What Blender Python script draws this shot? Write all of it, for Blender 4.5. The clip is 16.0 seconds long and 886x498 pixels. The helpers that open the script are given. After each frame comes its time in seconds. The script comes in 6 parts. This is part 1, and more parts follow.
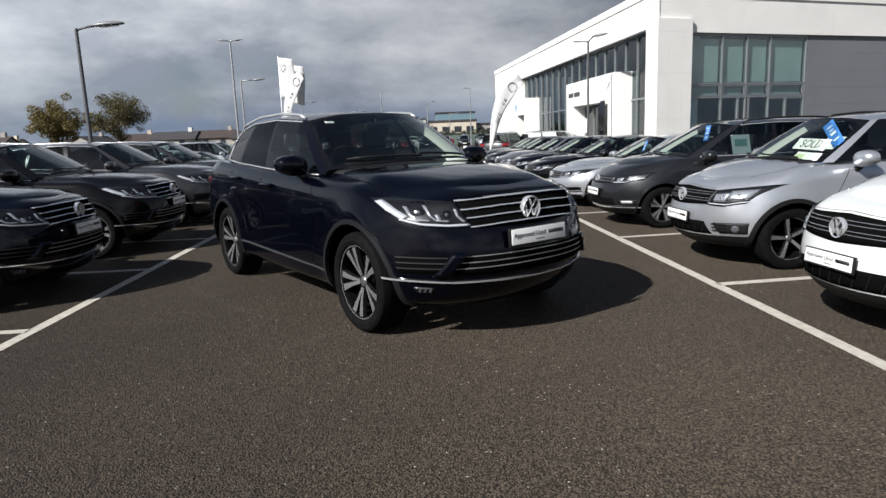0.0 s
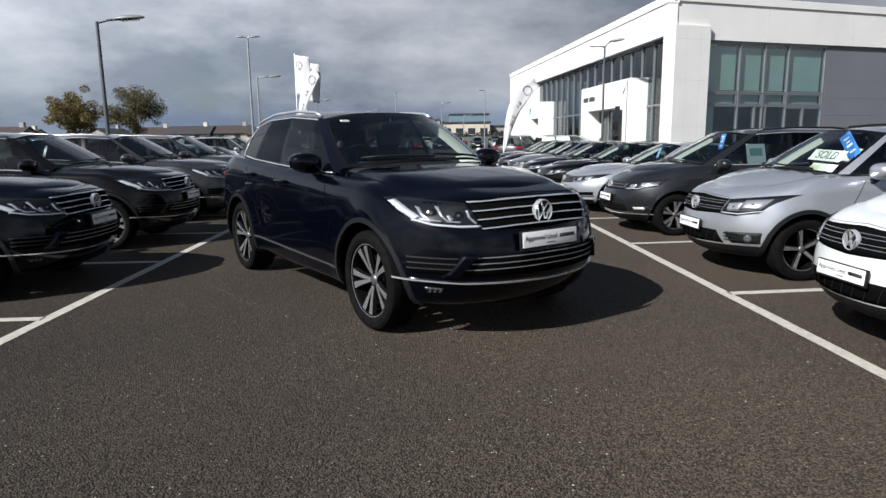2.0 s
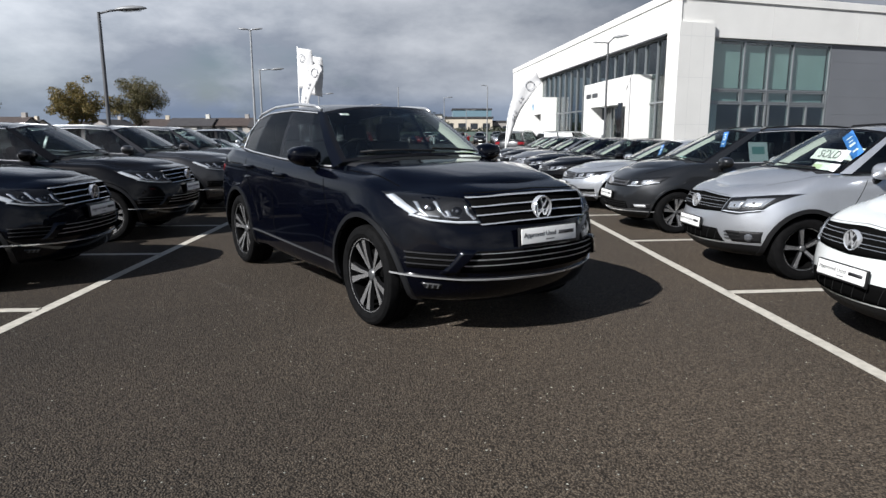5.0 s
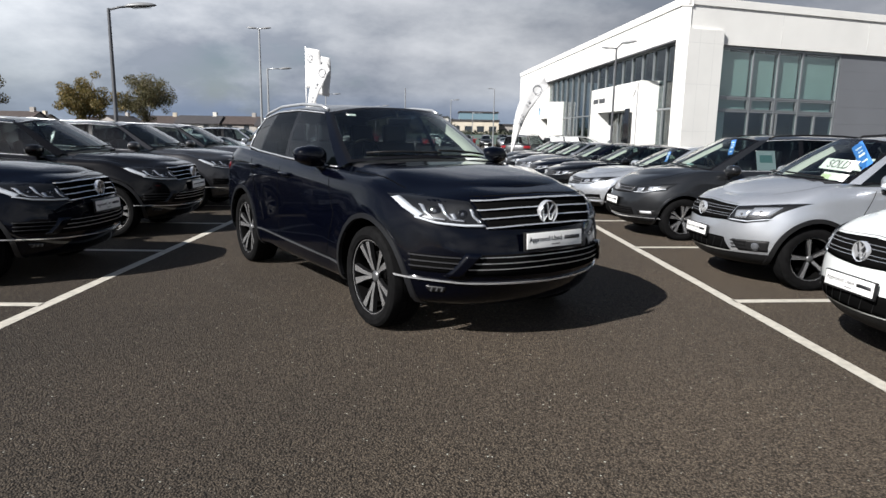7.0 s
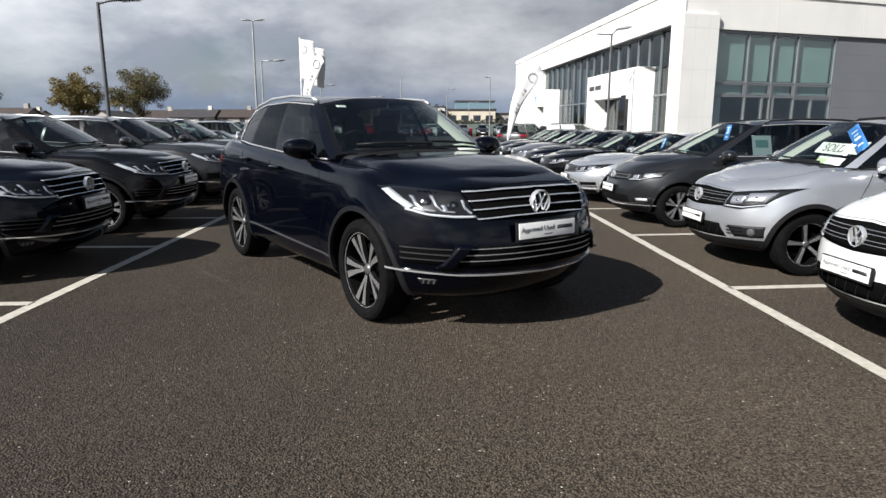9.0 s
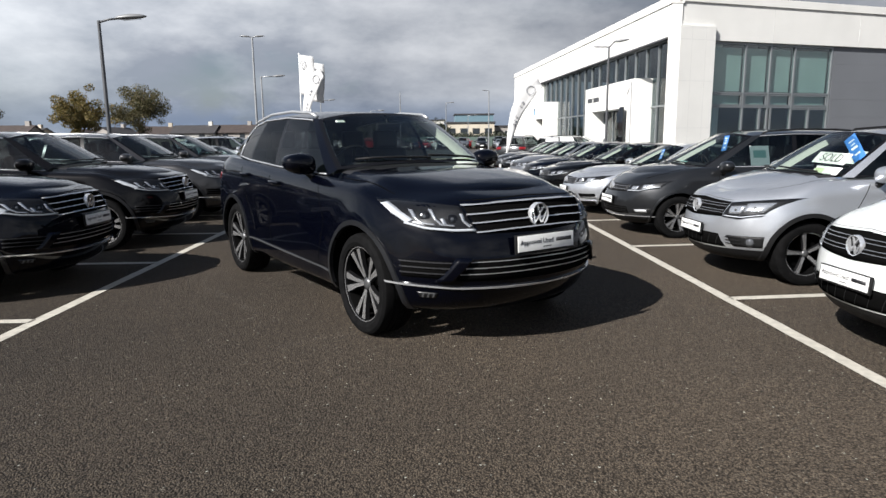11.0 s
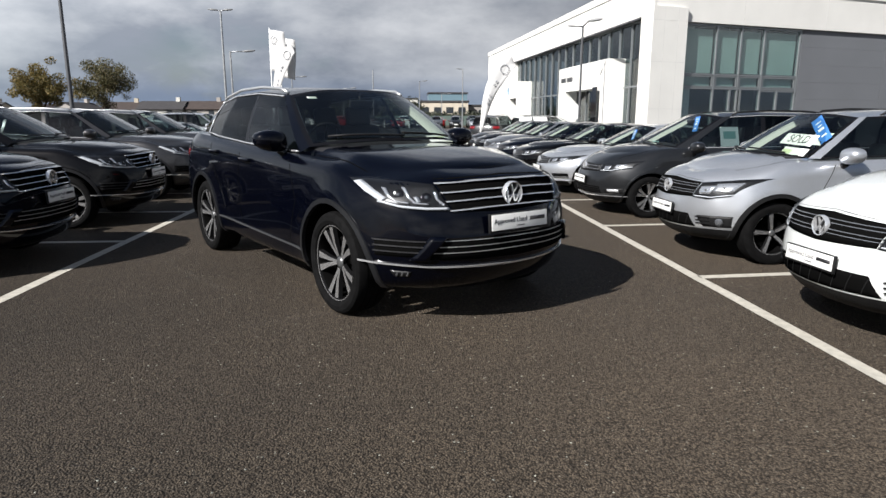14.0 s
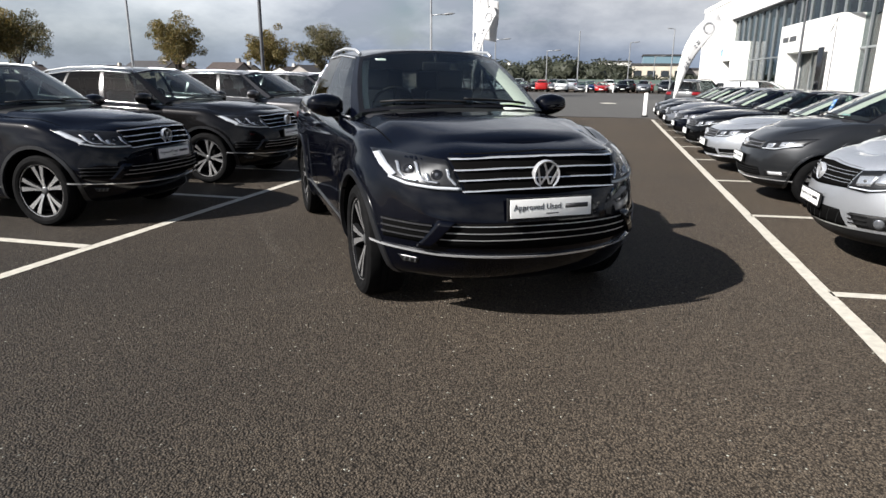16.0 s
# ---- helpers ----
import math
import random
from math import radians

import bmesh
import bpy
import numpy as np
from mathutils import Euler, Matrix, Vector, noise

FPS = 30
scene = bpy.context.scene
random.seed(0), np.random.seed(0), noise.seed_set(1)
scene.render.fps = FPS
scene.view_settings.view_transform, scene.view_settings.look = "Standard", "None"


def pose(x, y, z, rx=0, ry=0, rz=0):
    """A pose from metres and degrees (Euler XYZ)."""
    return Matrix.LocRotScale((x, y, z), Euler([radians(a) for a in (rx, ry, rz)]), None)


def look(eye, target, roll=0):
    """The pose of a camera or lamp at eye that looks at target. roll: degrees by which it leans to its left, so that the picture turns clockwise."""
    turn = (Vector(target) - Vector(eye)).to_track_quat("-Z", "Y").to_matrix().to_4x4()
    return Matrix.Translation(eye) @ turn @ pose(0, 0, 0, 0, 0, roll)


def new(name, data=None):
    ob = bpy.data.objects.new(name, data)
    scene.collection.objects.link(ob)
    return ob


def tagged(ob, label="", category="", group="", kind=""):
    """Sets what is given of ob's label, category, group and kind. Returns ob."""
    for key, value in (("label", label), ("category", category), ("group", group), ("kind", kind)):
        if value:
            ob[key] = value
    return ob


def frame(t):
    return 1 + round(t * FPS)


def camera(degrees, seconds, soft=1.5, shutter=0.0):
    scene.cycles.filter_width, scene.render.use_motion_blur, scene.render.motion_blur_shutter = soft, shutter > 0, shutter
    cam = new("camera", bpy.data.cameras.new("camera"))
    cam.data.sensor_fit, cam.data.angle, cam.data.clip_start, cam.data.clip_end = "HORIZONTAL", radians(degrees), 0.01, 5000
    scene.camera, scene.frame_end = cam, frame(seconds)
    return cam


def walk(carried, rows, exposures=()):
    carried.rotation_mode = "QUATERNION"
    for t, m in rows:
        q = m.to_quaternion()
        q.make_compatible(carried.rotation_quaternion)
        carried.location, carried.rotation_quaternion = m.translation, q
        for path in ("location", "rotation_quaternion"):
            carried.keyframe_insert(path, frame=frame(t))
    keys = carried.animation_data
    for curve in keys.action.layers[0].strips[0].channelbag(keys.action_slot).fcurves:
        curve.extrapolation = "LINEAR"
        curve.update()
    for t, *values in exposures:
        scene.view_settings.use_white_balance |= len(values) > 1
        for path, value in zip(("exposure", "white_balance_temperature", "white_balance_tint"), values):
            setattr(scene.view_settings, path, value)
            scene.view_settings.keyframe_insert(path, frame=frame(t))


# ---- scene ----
# camera and its walk
cam = camera(70.0, 16.0, soft=1.5)
walk(cam, [
    (0, look((0.000, 0.001, 1.418), (0.389, 9.841, -0.324), -2.22)),
    (0.5, look((0.003, -0.010, 1.423), (0.433, 9.817, -0.377), -1.52)),
    (1, look((0.020, 0.009, 1.423), (0.334, 9.837, -0.394), -0.77)),
    (1.5, look((0.011, -0.001, 1.425), (0.255, 9.834, -0.368), -0.80)),
    (2, look((-0.007, -0.020, 1.418), (0.223, 9.829, -0.301), -0.70)),
    (2.5, look((0.013, -0.022, 1.426), (0.242, 9.839, -0.221), 0.06)),
    (3, look((0.021, -0.015, 1.429), (0.218, 9.859, -0.146), -0.20)),
    (3.5, look((0.033, -0.008, 1.422), (0.195, 9.856, -0.215), -0.87)),
    (6, look((-0.007, 0.008, 1.416), (0.295, 9.837, -0.403), 0.74)),
    (6.5, look((-0.014, 0.010, 1.415), (0.347, 9.840, -0.388), 0.83)),
    (7, look((0.009, 0.030, 1.418), (0.161, 9.872, -0.345), 1.04)),
    (7.5, look((0.048, 0.055, 1.425), (0.117, 9.899, -0.334), 1.72)),
    (8, look((0.041, 0.067, 1.421), (0.279, 9.884, -0.466), 0.43)),
    (8.5, look((0.057, 0.089, 1.417), (0.395, 9.884, -0.569), -0.01)),
    (9, look((0.058, 0.079, 1.421), (0.230, 9.893, -0.495), 0.09)),
    (11.5, look((0.069, 0.064, 1.428), (0.260, 9.914, -0.285), -0.67)),
    (12, look((0.072, 0.055, 1.429), (0.353, 9.898, -0.315), -0.55)),
    (12.5, look((0.085, 0.059, 1.430), (0.410, 9.899, -0.322), -0.61)),
    (13, look((0.082, 0.063, 1.432), (0.481, 9.898, -0.332), -0.21)),
    (13.5, look((0.069, 0.066, 1.426), (0.585, 9.883, -0.406), 0.16)),
    (14, look((0.065, 0.085, 1.418), (0.646, 9.859, -0.618), 0.05)),
    (14.5, look((0.153, 0.186, 1.409), (0.256, 9.960, -0.705), -0.62)),
    (15, look((0.434, 0.308, 1.431), (-0.280, 10.042, -0.745), -0.48)),
    (15.5, look((0.791, 0.535, 1.395), (-0.733, 10.111, -1.052), 0.06)),
    (16, look((1.160, 0.730, 1.431), (-1.314, 10.068, -1.154), 0.53)),
], [(0.0, 0.61, 6330, 10), (1.5, 0.59, 6230, 10), (2.5, 0.60, 6130, 10), (3.5, 0.65, 6130, 10), (6.0, 0.66, 6280, 10), (6.6, 0.72, 6330, 10), (7.1, 0.82, 6380, 10), (9.0, 0.84, 6420, 10), (11.5, 0.81, 6400, 10), (12.5, 0.79, 6400, 10),
    (13.7, 0.77, 6420, 10), (14.6, 0.79, 6420, 10), (15.4, 0.79, 6420, 10), (16.0, 1.08, 6480, 10)])

# ---------------------------------------------------------------- light
SUN_AZ, SUN_EL = 220.0, 36.4      # where the sun stands: degrees from +x, and over the horizon
to_sun = Vector((math.cos(radians(SUN_AZ)) * math.cos(radians(SUN_EL)),
                 math.sin(radians(SUN_AZ)) * math.cos(radians(SUN_EL)), math.sin(radians(SUN_EL))))
sun = new("sun", bpy.data.lights.new("sun", "SUN"))
sun.data.energy, sun.data.angle, sun.data.color = 5.2, radians(0.6), (1.0, 0.965, 0.92)
sun.matrix_world = look(to_sun * 100, (0, 0, 0))


def build_sky():
    world = bpy.data.worlds.new("sky")
    scene.world = world
    world.use_nodes = True
    nt = world.node_tree
    nt.nodes.clear()
    N, L = nt.nodes.new, nt.links.new
    out, bg = N("ShaderNodeOutputWorld"), N("ShaderNodeBackground")
    sky = N("ShaderNodeTexSky")
    sky.sky_type, sky.sun_disc = "NISHITA", False
    sky.sun_elevation, sky.sun_rotation = radians(SUN_EL), radians(90 - SUN_AZ)
    co, mp = N("ShaderNodeTexCoord"), N("ShaderNodeMapping")
    mp.inputs["Scale"].default_value = (1.0, 1.0, 2.3)
    mp.inputs["Location"].default_value = (0.35, 0.1, 0.0)
    big, small, shade = N("ShaderNodeTexNoise"), N("ShaderNodeTexNoise"), N("ShaderNodeTexNoise")
    for n, s, d, r in ((big, 2.0, 9, 0.55), (small, 2.1, 11, 0.58), (shade, 1.5, 8, 0.5)):
        n.inputs["Scale"].default_value, n.inputs["Detail"].default_value, n.inputs["Roughness"].default_value = s, d, r
        L(mp.outputs[0], n.inputs["Vector"])
    L(co.outputs["Generated"], mp.inputs["Vector"])
    cover, white, dark = N("ShaderNodeValToRGB"), N("ShaderNodeValToRGB"), N("ShaderNodeValToRGB")
    cover.color_ramp.elements[0].position, cover.color_ramp.elements[1].position = 0.27, 0.42
    L(big.outputs["Fac"], cover.inputs[0])
    white.color_ramp.elements[0].position, white.color_ramp.elements[1].position = 0.41, 0.65
    white.color_ramp.elements[0].color = (5.0, 5.5, 6.4, 1)
    white.color_ramp.elements[1].color = (13.8, 14.0, 14.4, 1)
    L(small.outputs["Fac"], white.inputs[0])
    dark.color_ramp.elements[0].position, dark.color_ramp.elements[1].position = 0.36, 0.62
    dark.color_ramp.elements[0].color, dark.color_ramp.elements[1].color = (0.62, 0.63, 0.66, 1), (1, 1, 1, 1)
    L(shade.outputs["Fac"], dark.inputs[0])
    mul = N("ShaderNodeMix")
    mul.data_type, mul.blend_type = "RGBA", "MULTIPLY"
    mul.inputs["Factor"].default_value = 1.0
    L(white.outputs[0], mul.inputs["A"])
    L(dark.outputs[0], mul.inputs["B"])
    # a low bank of slate-blue cloud near the horizon
    sep, bank = N("ShaderNodeSeparateXYZ"), N("ShaderNodeValToRGB")
    L(co.outputs["Generated"], sep.inputs[0])
    wob = N("ShaderNodeMath")
    wob.operation = "MULTIPLY_ADD"
    wob.inputs[1].default_value = 0.06
    L(shade.outputs["Fac"], wob.inputs[0])
    L(sep.outputs["Z"], wob.inputs[2])
    L(wob.outputs[0], bank.inputs[0])
    e = bank.color_ramp.elements
    e[0].position, e[0].color = 0.030, (0.92, 0.96, 1.0, 1)
    e[1].position, e[1].color = 0.150, (1, 1, 1, 1)
    for pos, col in ((0.048, (0.62, 0.72, 0.86, 1)), (0.066, (0.66, 0.74, 0.86, 1)), (0.095, (0.93, 0.95, 0.97, 1))):
        el = e.new(pos)
        el.color = col
    mul2 = N("ShaderNodeMix")
    mul2.data_type, mul2.blend_type = "RGBA", "MULTIPLY"
    mul2.inputs["Factor"].default_value = 1.0
    L(mul.outputs["Result"], mul2.inputs["A"])
    L(bank.outputs[0], mul2.inputs["B"])
    # the cloud thickens from the lane's west side towards its east
    side, mul3 = N("ShaderNodeMapRange"), N("ShaderNodeMix")
    side.inputs["From Min"].default_value, side.inputs["From Max"].default_value = -0.55, 0.27
    side.inputs["To Min"].default_value, side.inputs["To Max"].default_value = 1.22, 0.76
    L(sep.outputs["X"], side.inputs["Value"])
    mul3.data_type, mul3.blend_type = "RGBA", "MULTIPLY"
    mul3.inputs["Factor"].default_value = 1.0
    L(mul2.outputs["Result"], mul3.inputs["A"])
    L(side.outputs[0], mul3.inputs["B"])
    # fewer clouds overhead than towards the horizon
    thin, cov = N("ShaderNodeMapRange"), N("ShaderNodeMath")
    thin.inputs["From Min"].default_value, thin.inputs["From Max"].default_value = 0.17, 0.70
    thin.inputs["To Min"].default_value, thin.inputs["To Max"].default_value = 1.0, 0.06
    L(sep.outputs["Z"], thin.inputs["Value"])
    cov.operation = "MULTIPLY"
    L(cover.outputs[0], cov.inputs[0])
    gap, thin2 = N("ShaderNodeMapRange"), N("ShaderNodeMath")
    gap.inputs["From Min"].default_value, gap.inputs["From Max"].default_value = -0.62, -0.36
    gap.inputs["To Min"].default_value, gap.inputs["To Max"].default_value = 0.62, 1.0
    L(sep.outputs["X"], gap.inputs["Value"])
    thin2.operation = "MULTIPLY"
    L(thin.outputs[0], thin2.inputs[0])
    L(gap.outputs[0], thin2.inputs[1])
    L(thin2.outputs[0], cov.inputs[1])
    mix = N("ShaderNodeMix")
    mix.data_type = "RGBA"
    L(cov.outputs[0], mix.inputs["Factor"])
    L(sky.outputs[0], mix.inputs["A"])
    L(mul3.outputs["Result"], mix.inputs["B"])
    L(mix.outputs["Result"], bg.inputs["Color"])
    bg.inputs["Strength"].default_value = 0.039
    L(bg.outputs[0], out.inputs[0])


build_sky()


# ---------------------------------------------------------------- materials
def mat(name, color, rough=0.5, metal=0.0, coat=0.0, spec=0.5, noise_scale=0.0, vary=0.0, bump=0.0, bump_scale=80.0, coat_rough=0.03, emit=0.0):
    m = bpy.data.materials.new(name)
    m.use_nodes = True
    nt = m.node_tree
    b = nt.nodes["Principled BSDF"]
    b.inputs["Base Color"].default_value = (*color, 1)
    b.inputs["Roughness"].default_value, b.inputs["Metallic"].default_value = rough, metal
    b.inputs["Coat Weight"].default_value, b.inputs["Coat Roughness"].default_value = coat, coat_rough
    b.inputs["Specular IOR Level"].default_value = spec
    if emit:
        b.inputs["Emission Color"].default_value, b.inputs["Emission Strength"].default_value = (*color, 1), emit
    co = nt.nodes.new("ShaderNodeTexCoord")
    if vary:
        n, r = nt.nodes.new("ShaderNodeTexNoise"), nt.nodes.new("ShaderNodeValToRGB")
        n.inputs["Scale"].default_value, n.inputs["Detail"].default_value = noise_scale, 8
        r.color_ramp.elements[0].position, r.color_ramp.elements[1].position = 0.3, 0.7
        r.color_ramp.elements[0].color = (*[c * (1 - vary) for c in color], 1)
        r.color_ramp.elements[1].color = (*[min(1, c * (1 + vary)) for c in color], 1)
        nt.links.new(co.outputs["Object"], n.inputs["Vector"])
        nt.links.new(n.outputs["Fac"], r.inputs[0])
        nt.links.new(r.outputs[0], b.inputs["Base Color"])
    if bump:
        n, k = nt.nodes.new("ShaderNodeTexNoise"), nt.nodes.new("ShaderNodeBump")
        n.inputs["Scale"].default_value, n.inputs["Detail"].default_value = bump_scale, 4
        k.inputs["Strength"].default_value, k.inputs["Distance"].default_value = bump, 0.01
        nt.links.new(co.outputs["Object"], n.inputs["Vector"])
        nt.links.new(n.outputs["Fac"], k.inputs["Height"])
        nt.links.new(k.outputs[0], b.inputs["Normal"])
    return m


def paint(name, color, metal=0.0, rough=0.32):
    """Car paint: a flaked base under clear coat, with a little road dust."""
    m = mat(name, color, rough=rough, metal=metal, coat=1.0, spec=0.02 if max(color) < 0.02 else 0.4)
    nt = m.node_tree
    b = nt.nodes["Principled BSDF"]
    b.inputs["Coat IOR"].default_value = 1.38 if max(color) < 0.01 else 1.45
    co, n, r = nt.nodes["Texture Coordinate"], nt.nodes.new("ShaderNodeTexNoise"), nt.nodes.new("ShaderNodeMapRange")
    n.inputs["Scale"].default_value, n.inputs["Detail"].default_value = 3.0, 6
    r.inputs["To Min"].default_value, r.inputs["To Max"].default_value = 0.02, 0.07
    nt.links.new(co.outputs["Object"], n.inputs["Vector"])
    nt.links.new(n.outputs["Fac"], r.inputs["Value"])
    nt.links.new(r.outputs[0], b.inputs["Coat Roughness"])
    v, mx = nt.nodes.new("ShaderNodeTexVoronoi"), nt.nodes.new("ShaderNodeMix")
    v.inputs["Scale"].default_value = 900
    mx.data_type = "RGBA"
    mx.inputs["A"].default_value = (*[c * 0.75 for c in color], 1)
    mx.inputs["B"].default_value = (*[min(1, c * 1.3) for c in color], 1)
    nt.links.new(co.outputs["Object"], v.inputs["Vector"])
    nt.links.new(v.outputs["Color"], mx.inputs["Factor"])
    nt.links.new(mx.outputs["Result"], b.inputs["Base Color"])
    return m


def glazing(name, tint, gloss=1.0, base=0.07):
    """Thin glass: tinted see-through with a mirror-like sheen that grows at grazing angles."""
    m = bpy.data.materials.new(name)
    m.use_nodes = True
    nt = m.node_tree
    nt.nodes.clear()
    N, L = nt.nodes.new, nt.links.new
    out, mix, tr, gl, fr = N("ShaderNodeOutputMaterial"), N("ShaderNodeMixShader"), N("ShaderNodeBsdfTransparent"), N("ShaderNodeBsdfGlossy"), N("ShaderNodeLayerWeight")
    power, ramp = N("ShaderNodeMath"), N("ShaderNodeMath")
    tr.inputs["Color"].default_value = (*tint, 1)
    gl.inputs["Roughness"].default_value = 0.01
    gl.inputs["Color"].default_value = (gloss, gloss, gloss, 1)
    # both faces of the sheet mirror alike: a few per cent head on, all of it edge on
    fr.inputs["Blend"].default_value = 0.5
    power.operation, ramp.operation = "POWER", "MULTIPLY_ADD"
    power.inputs[1].default_value = 5.0
    ramp.inputs[1].default_value, ramp.inputs[2].default_value = 0.93, base
    L(fr.outputs["Facing"], power.inputs[0])
    L(power.outputs[0], ramp.inputs[0])
    L(ramp.outputs[0], mix.inputs[0])
    L(tr.outputs[0], mix.inputs[1])
    L(gl.outputs[0], mix.inputs[2])
    L(mix.outputs[0], out.inputs[0])
    return m


M = {
    "navy": paint("deep_blue_black_paint", (0.0006, 0.0009, 0.0028), 0.0),
    "navy2": paint("dark_navy_paint", (0.0006, 0.0010, 0.0032), 0.0),
    "brown": paint("dark_bronze_grey_paint", (0.0045, 0.0042, 0.0045), 0.2),
    "bronze": paint("warm_grey_metallic_paint", (0.052, 0.051, 0.053), 0.6),
    "black": paint("black_paint", (0.0015, 0.0015, 0.0018), 0.0),
    "white": paint("white_paint", (0.64, 0.66, 0.65), 0.0),
    "silver": paint("silver_metallic_paint", (0.57, 0.59, 0.625), 0.78),
    "grey": paint("anthracite_metallic_paint", (0.019, 0.020, 0.022), 0.5),
    "mid": paint("mid_grey_metallic_paint", (0.20, 0.21, 0.23), 0.7),
    "red": paint("red_paint", (0.35, 0.012, 0.012), 0.2),
    "blue": paint("blue_paint", (0.02, 0.05, 0.13), 0.4),
    "chrome": mat("chrome", (0.80, 0.81, 0.83), 0.12, 0.72),
    "satin": mat("satin_aluminium", (0.62, 0.63, 0.64), 0.28, 0.7),
    "alloy": mat("machined_alloy", (0.56, 0.56, 0.565), 0.24, 0.85),
    "darkalloy": mat("dark_alloy", (0.014, 0.014, 0.015), 0.35, 0.5, spec=0.2),
    "plastic": mat("black_plastic", (0.009, 0.009, 0.0095), 0.5, spec=0.2, bump=0.15, bump_scale=300),
    "gloss": mat("gloss_black_plastic", (0.006, 0.006, 0.007), 0.08),
    "archgrey": mat("satin_arch_trim", (0.010, 0.0105, 0.012), 0.32, coat=0.3),
    "frit": mat("black_window_border", (0.005, 0.005, 0.006), 0.25, spec=0.25),
    "dimplastic": mat("dark_grey_plastic", (0.020, 0.020, 0.022), 0.5, spec=0.3),
    "greyplastic": mat("grey_trim_plastic", (0.045, 0.047, 0.05), 0.45),
    # flat black painted in for the shade within openings, wells and gaps
    "shade_black": mat("opening_shade_black", (0.004, 0.004, 0.004), 0.9, spec=0.0),
    "rubber": mat("tyre_rubber", (0.0050, 0.0050, 0.0052), 0.8, spec=0.06, noise_scale=20, vary=0.35, bump=0.3, bump_scale=200),
    "disc": mat("brake_disc", (0.32, 0.31, 0.30), 0.35, 1.0),
    "cabin": mat("cabin_trim", (0.018, 0.018, 0.020), 0.7, spec=0.2),
    "seat": mat("seat_leather", (0.022, 0.022, 0.024), 0.5),
    "glass": glazing("clear_car_glass", (0.74, 0.80, 0.76)),
    "sideglass": glazing("tinted_side_glass", (0.33, 0.395, 0.40), 0.9, 0.06),
    "privacy": glazing("privacy_car_glass", (0.13, 0.145, 0.15), 0.5, 0.05),
    "lens": glazing("lamp_lens", (0.93, 0.94, 0.95), 0.28, 0.035),
    "reflector": mat("lamp_reflector", (0.70, 0.71, 0.73), 0.22, 0.6),
    "housing": mat("lamp_housing", (0.012, 0.012, 0.013), 0.3, 0.2),
    "lampwhite": mat("lamp_white_strip", (0.50, 0.52, 0.55), 0.25),
    "dimchrome": mat("thin_bright_trim", (0.26, 0.265, 0.28), 0.2, 0.7),
    "bowl": mat("lamp_bowl", (0.62, 0.63, 0.65), 0.16, 0.75),
    "dimsatin": mat("dim_satin_trim", (0.10, 0.102, 0.105), 0.35, 0.5),
    "dome": mat("projector_lens", (0.10, 0.105, 0.115), 0.06, 0.3, coat=1.0),
    "pale": mat("pale_pillar_trim", (0.40, 0.41, 0.375), 0.7),
    "tail": mat("tail_lamp_red", (0.17, 0.006, 0.008), 0.12, coat=1),
    "amber": mat("indicator_amber", (0.6, 0.2, 0.02), 0.2),
    "plate": mat("white_plate", (0.80, 0.80, 0.78), 0.35),
    "ink": mat("dark_ink", (0.02, 0.02, 0.022), 0.5),
    "inkgrey": mat("grey_ink", (0.35, 0.36, 0.37), 0.5),
    "card": mat("white_card", (0.85, 0.85, 0.83), 0.6),
    "bluecard": mat("blue_card", (0.05, 0.19, 0.55), 0.45),
    "greencard": mat("lime_card", (0.58, 0.66, 0.40), 0.55),
    "teal": mat("teal_print", (0.25, 0.42, 0.40), 0.5),
}


# ---------------------------------------------------------------- mesh tools
def part(name, bm, material, parent=None, label="", smooth=True):
    """One mesh object from a bmesh, under its thing."""
    me = bpy.data.meshes.new(name)
    bmesh.ops.recalc_face_normals(bm, faces=bm.faces)
    for f in bm.faces:
        f.smooth = smooth
    bm.to_mesh(me)
    bm.free()
    for m in (material if isinstance(material, (list, tuple)) else [material]):
        me.materials.append(m)
    ob = new(name, me)
    if parent:
        ob.parent = parent
    if label:
        ob["label"] = label
    return ob


def sharp(ob, angle=35):
    """Keep creases sharp under smooth shading."""
    me = ob.data
    bm = bmesh.new()
    bm.from_mesh(me)
    for e in bm.edges:
        if len(e.link_faces) == 2 and e.calc_face_angle(0) > radians(angle):
            e.smooth = False
    bm.to_mesh(me)
    bm.free()
    return ob


def empty(name, m=None, **tags):
    ob = new(name)
    ob.empty_display_size = 0.1
    if m is not None:
        ob.matrix_world = m
    return tagged(ob, **tags)


def box(bm, x0, x1, y0, y1, z0, z1, bevel=0.0, m=None):
    made = bmesh.ops.create_cube(bm, size=1)["verts"]
    for v in made:
        v.co = Vector(((x0 + x1) / 2 + v.co.x * (x1 - x0), (y0 + y1) / 2 + v.co.y * (y1 - y0), (z0 + z1) / 2 + v.co.z * (z1 - z0)))
    if bevel:
        edges = {e for v in made for e in v.link_edges}
        made = [v for v in bmesh.ops.bevel(bm, geom=list(edges), offset=bevel, segments=2, profile=0.6, affect="EDGES")["verts"]]
    if m is not None:
        bmesh.ops.transform(bm, matrix=m, verts=list({v for v in made}))
    return bm


def cyl(bm, p, q, r0, r1=None, n=12, cap=True):
    p, q = Vector(p), Vector(q)
    d = q - p
    m = Matrix.Translation((p + q) / 2) @ d.to_track_quat("Z", "Y").to_matrix().to_4x4()
    bmesh.ops.create_cone(bm, cap_ends=cap, segments=n, radius1=r0, radius2=r0 if r1 is None else r1, depth=d.length, matrix=m)
    return bm


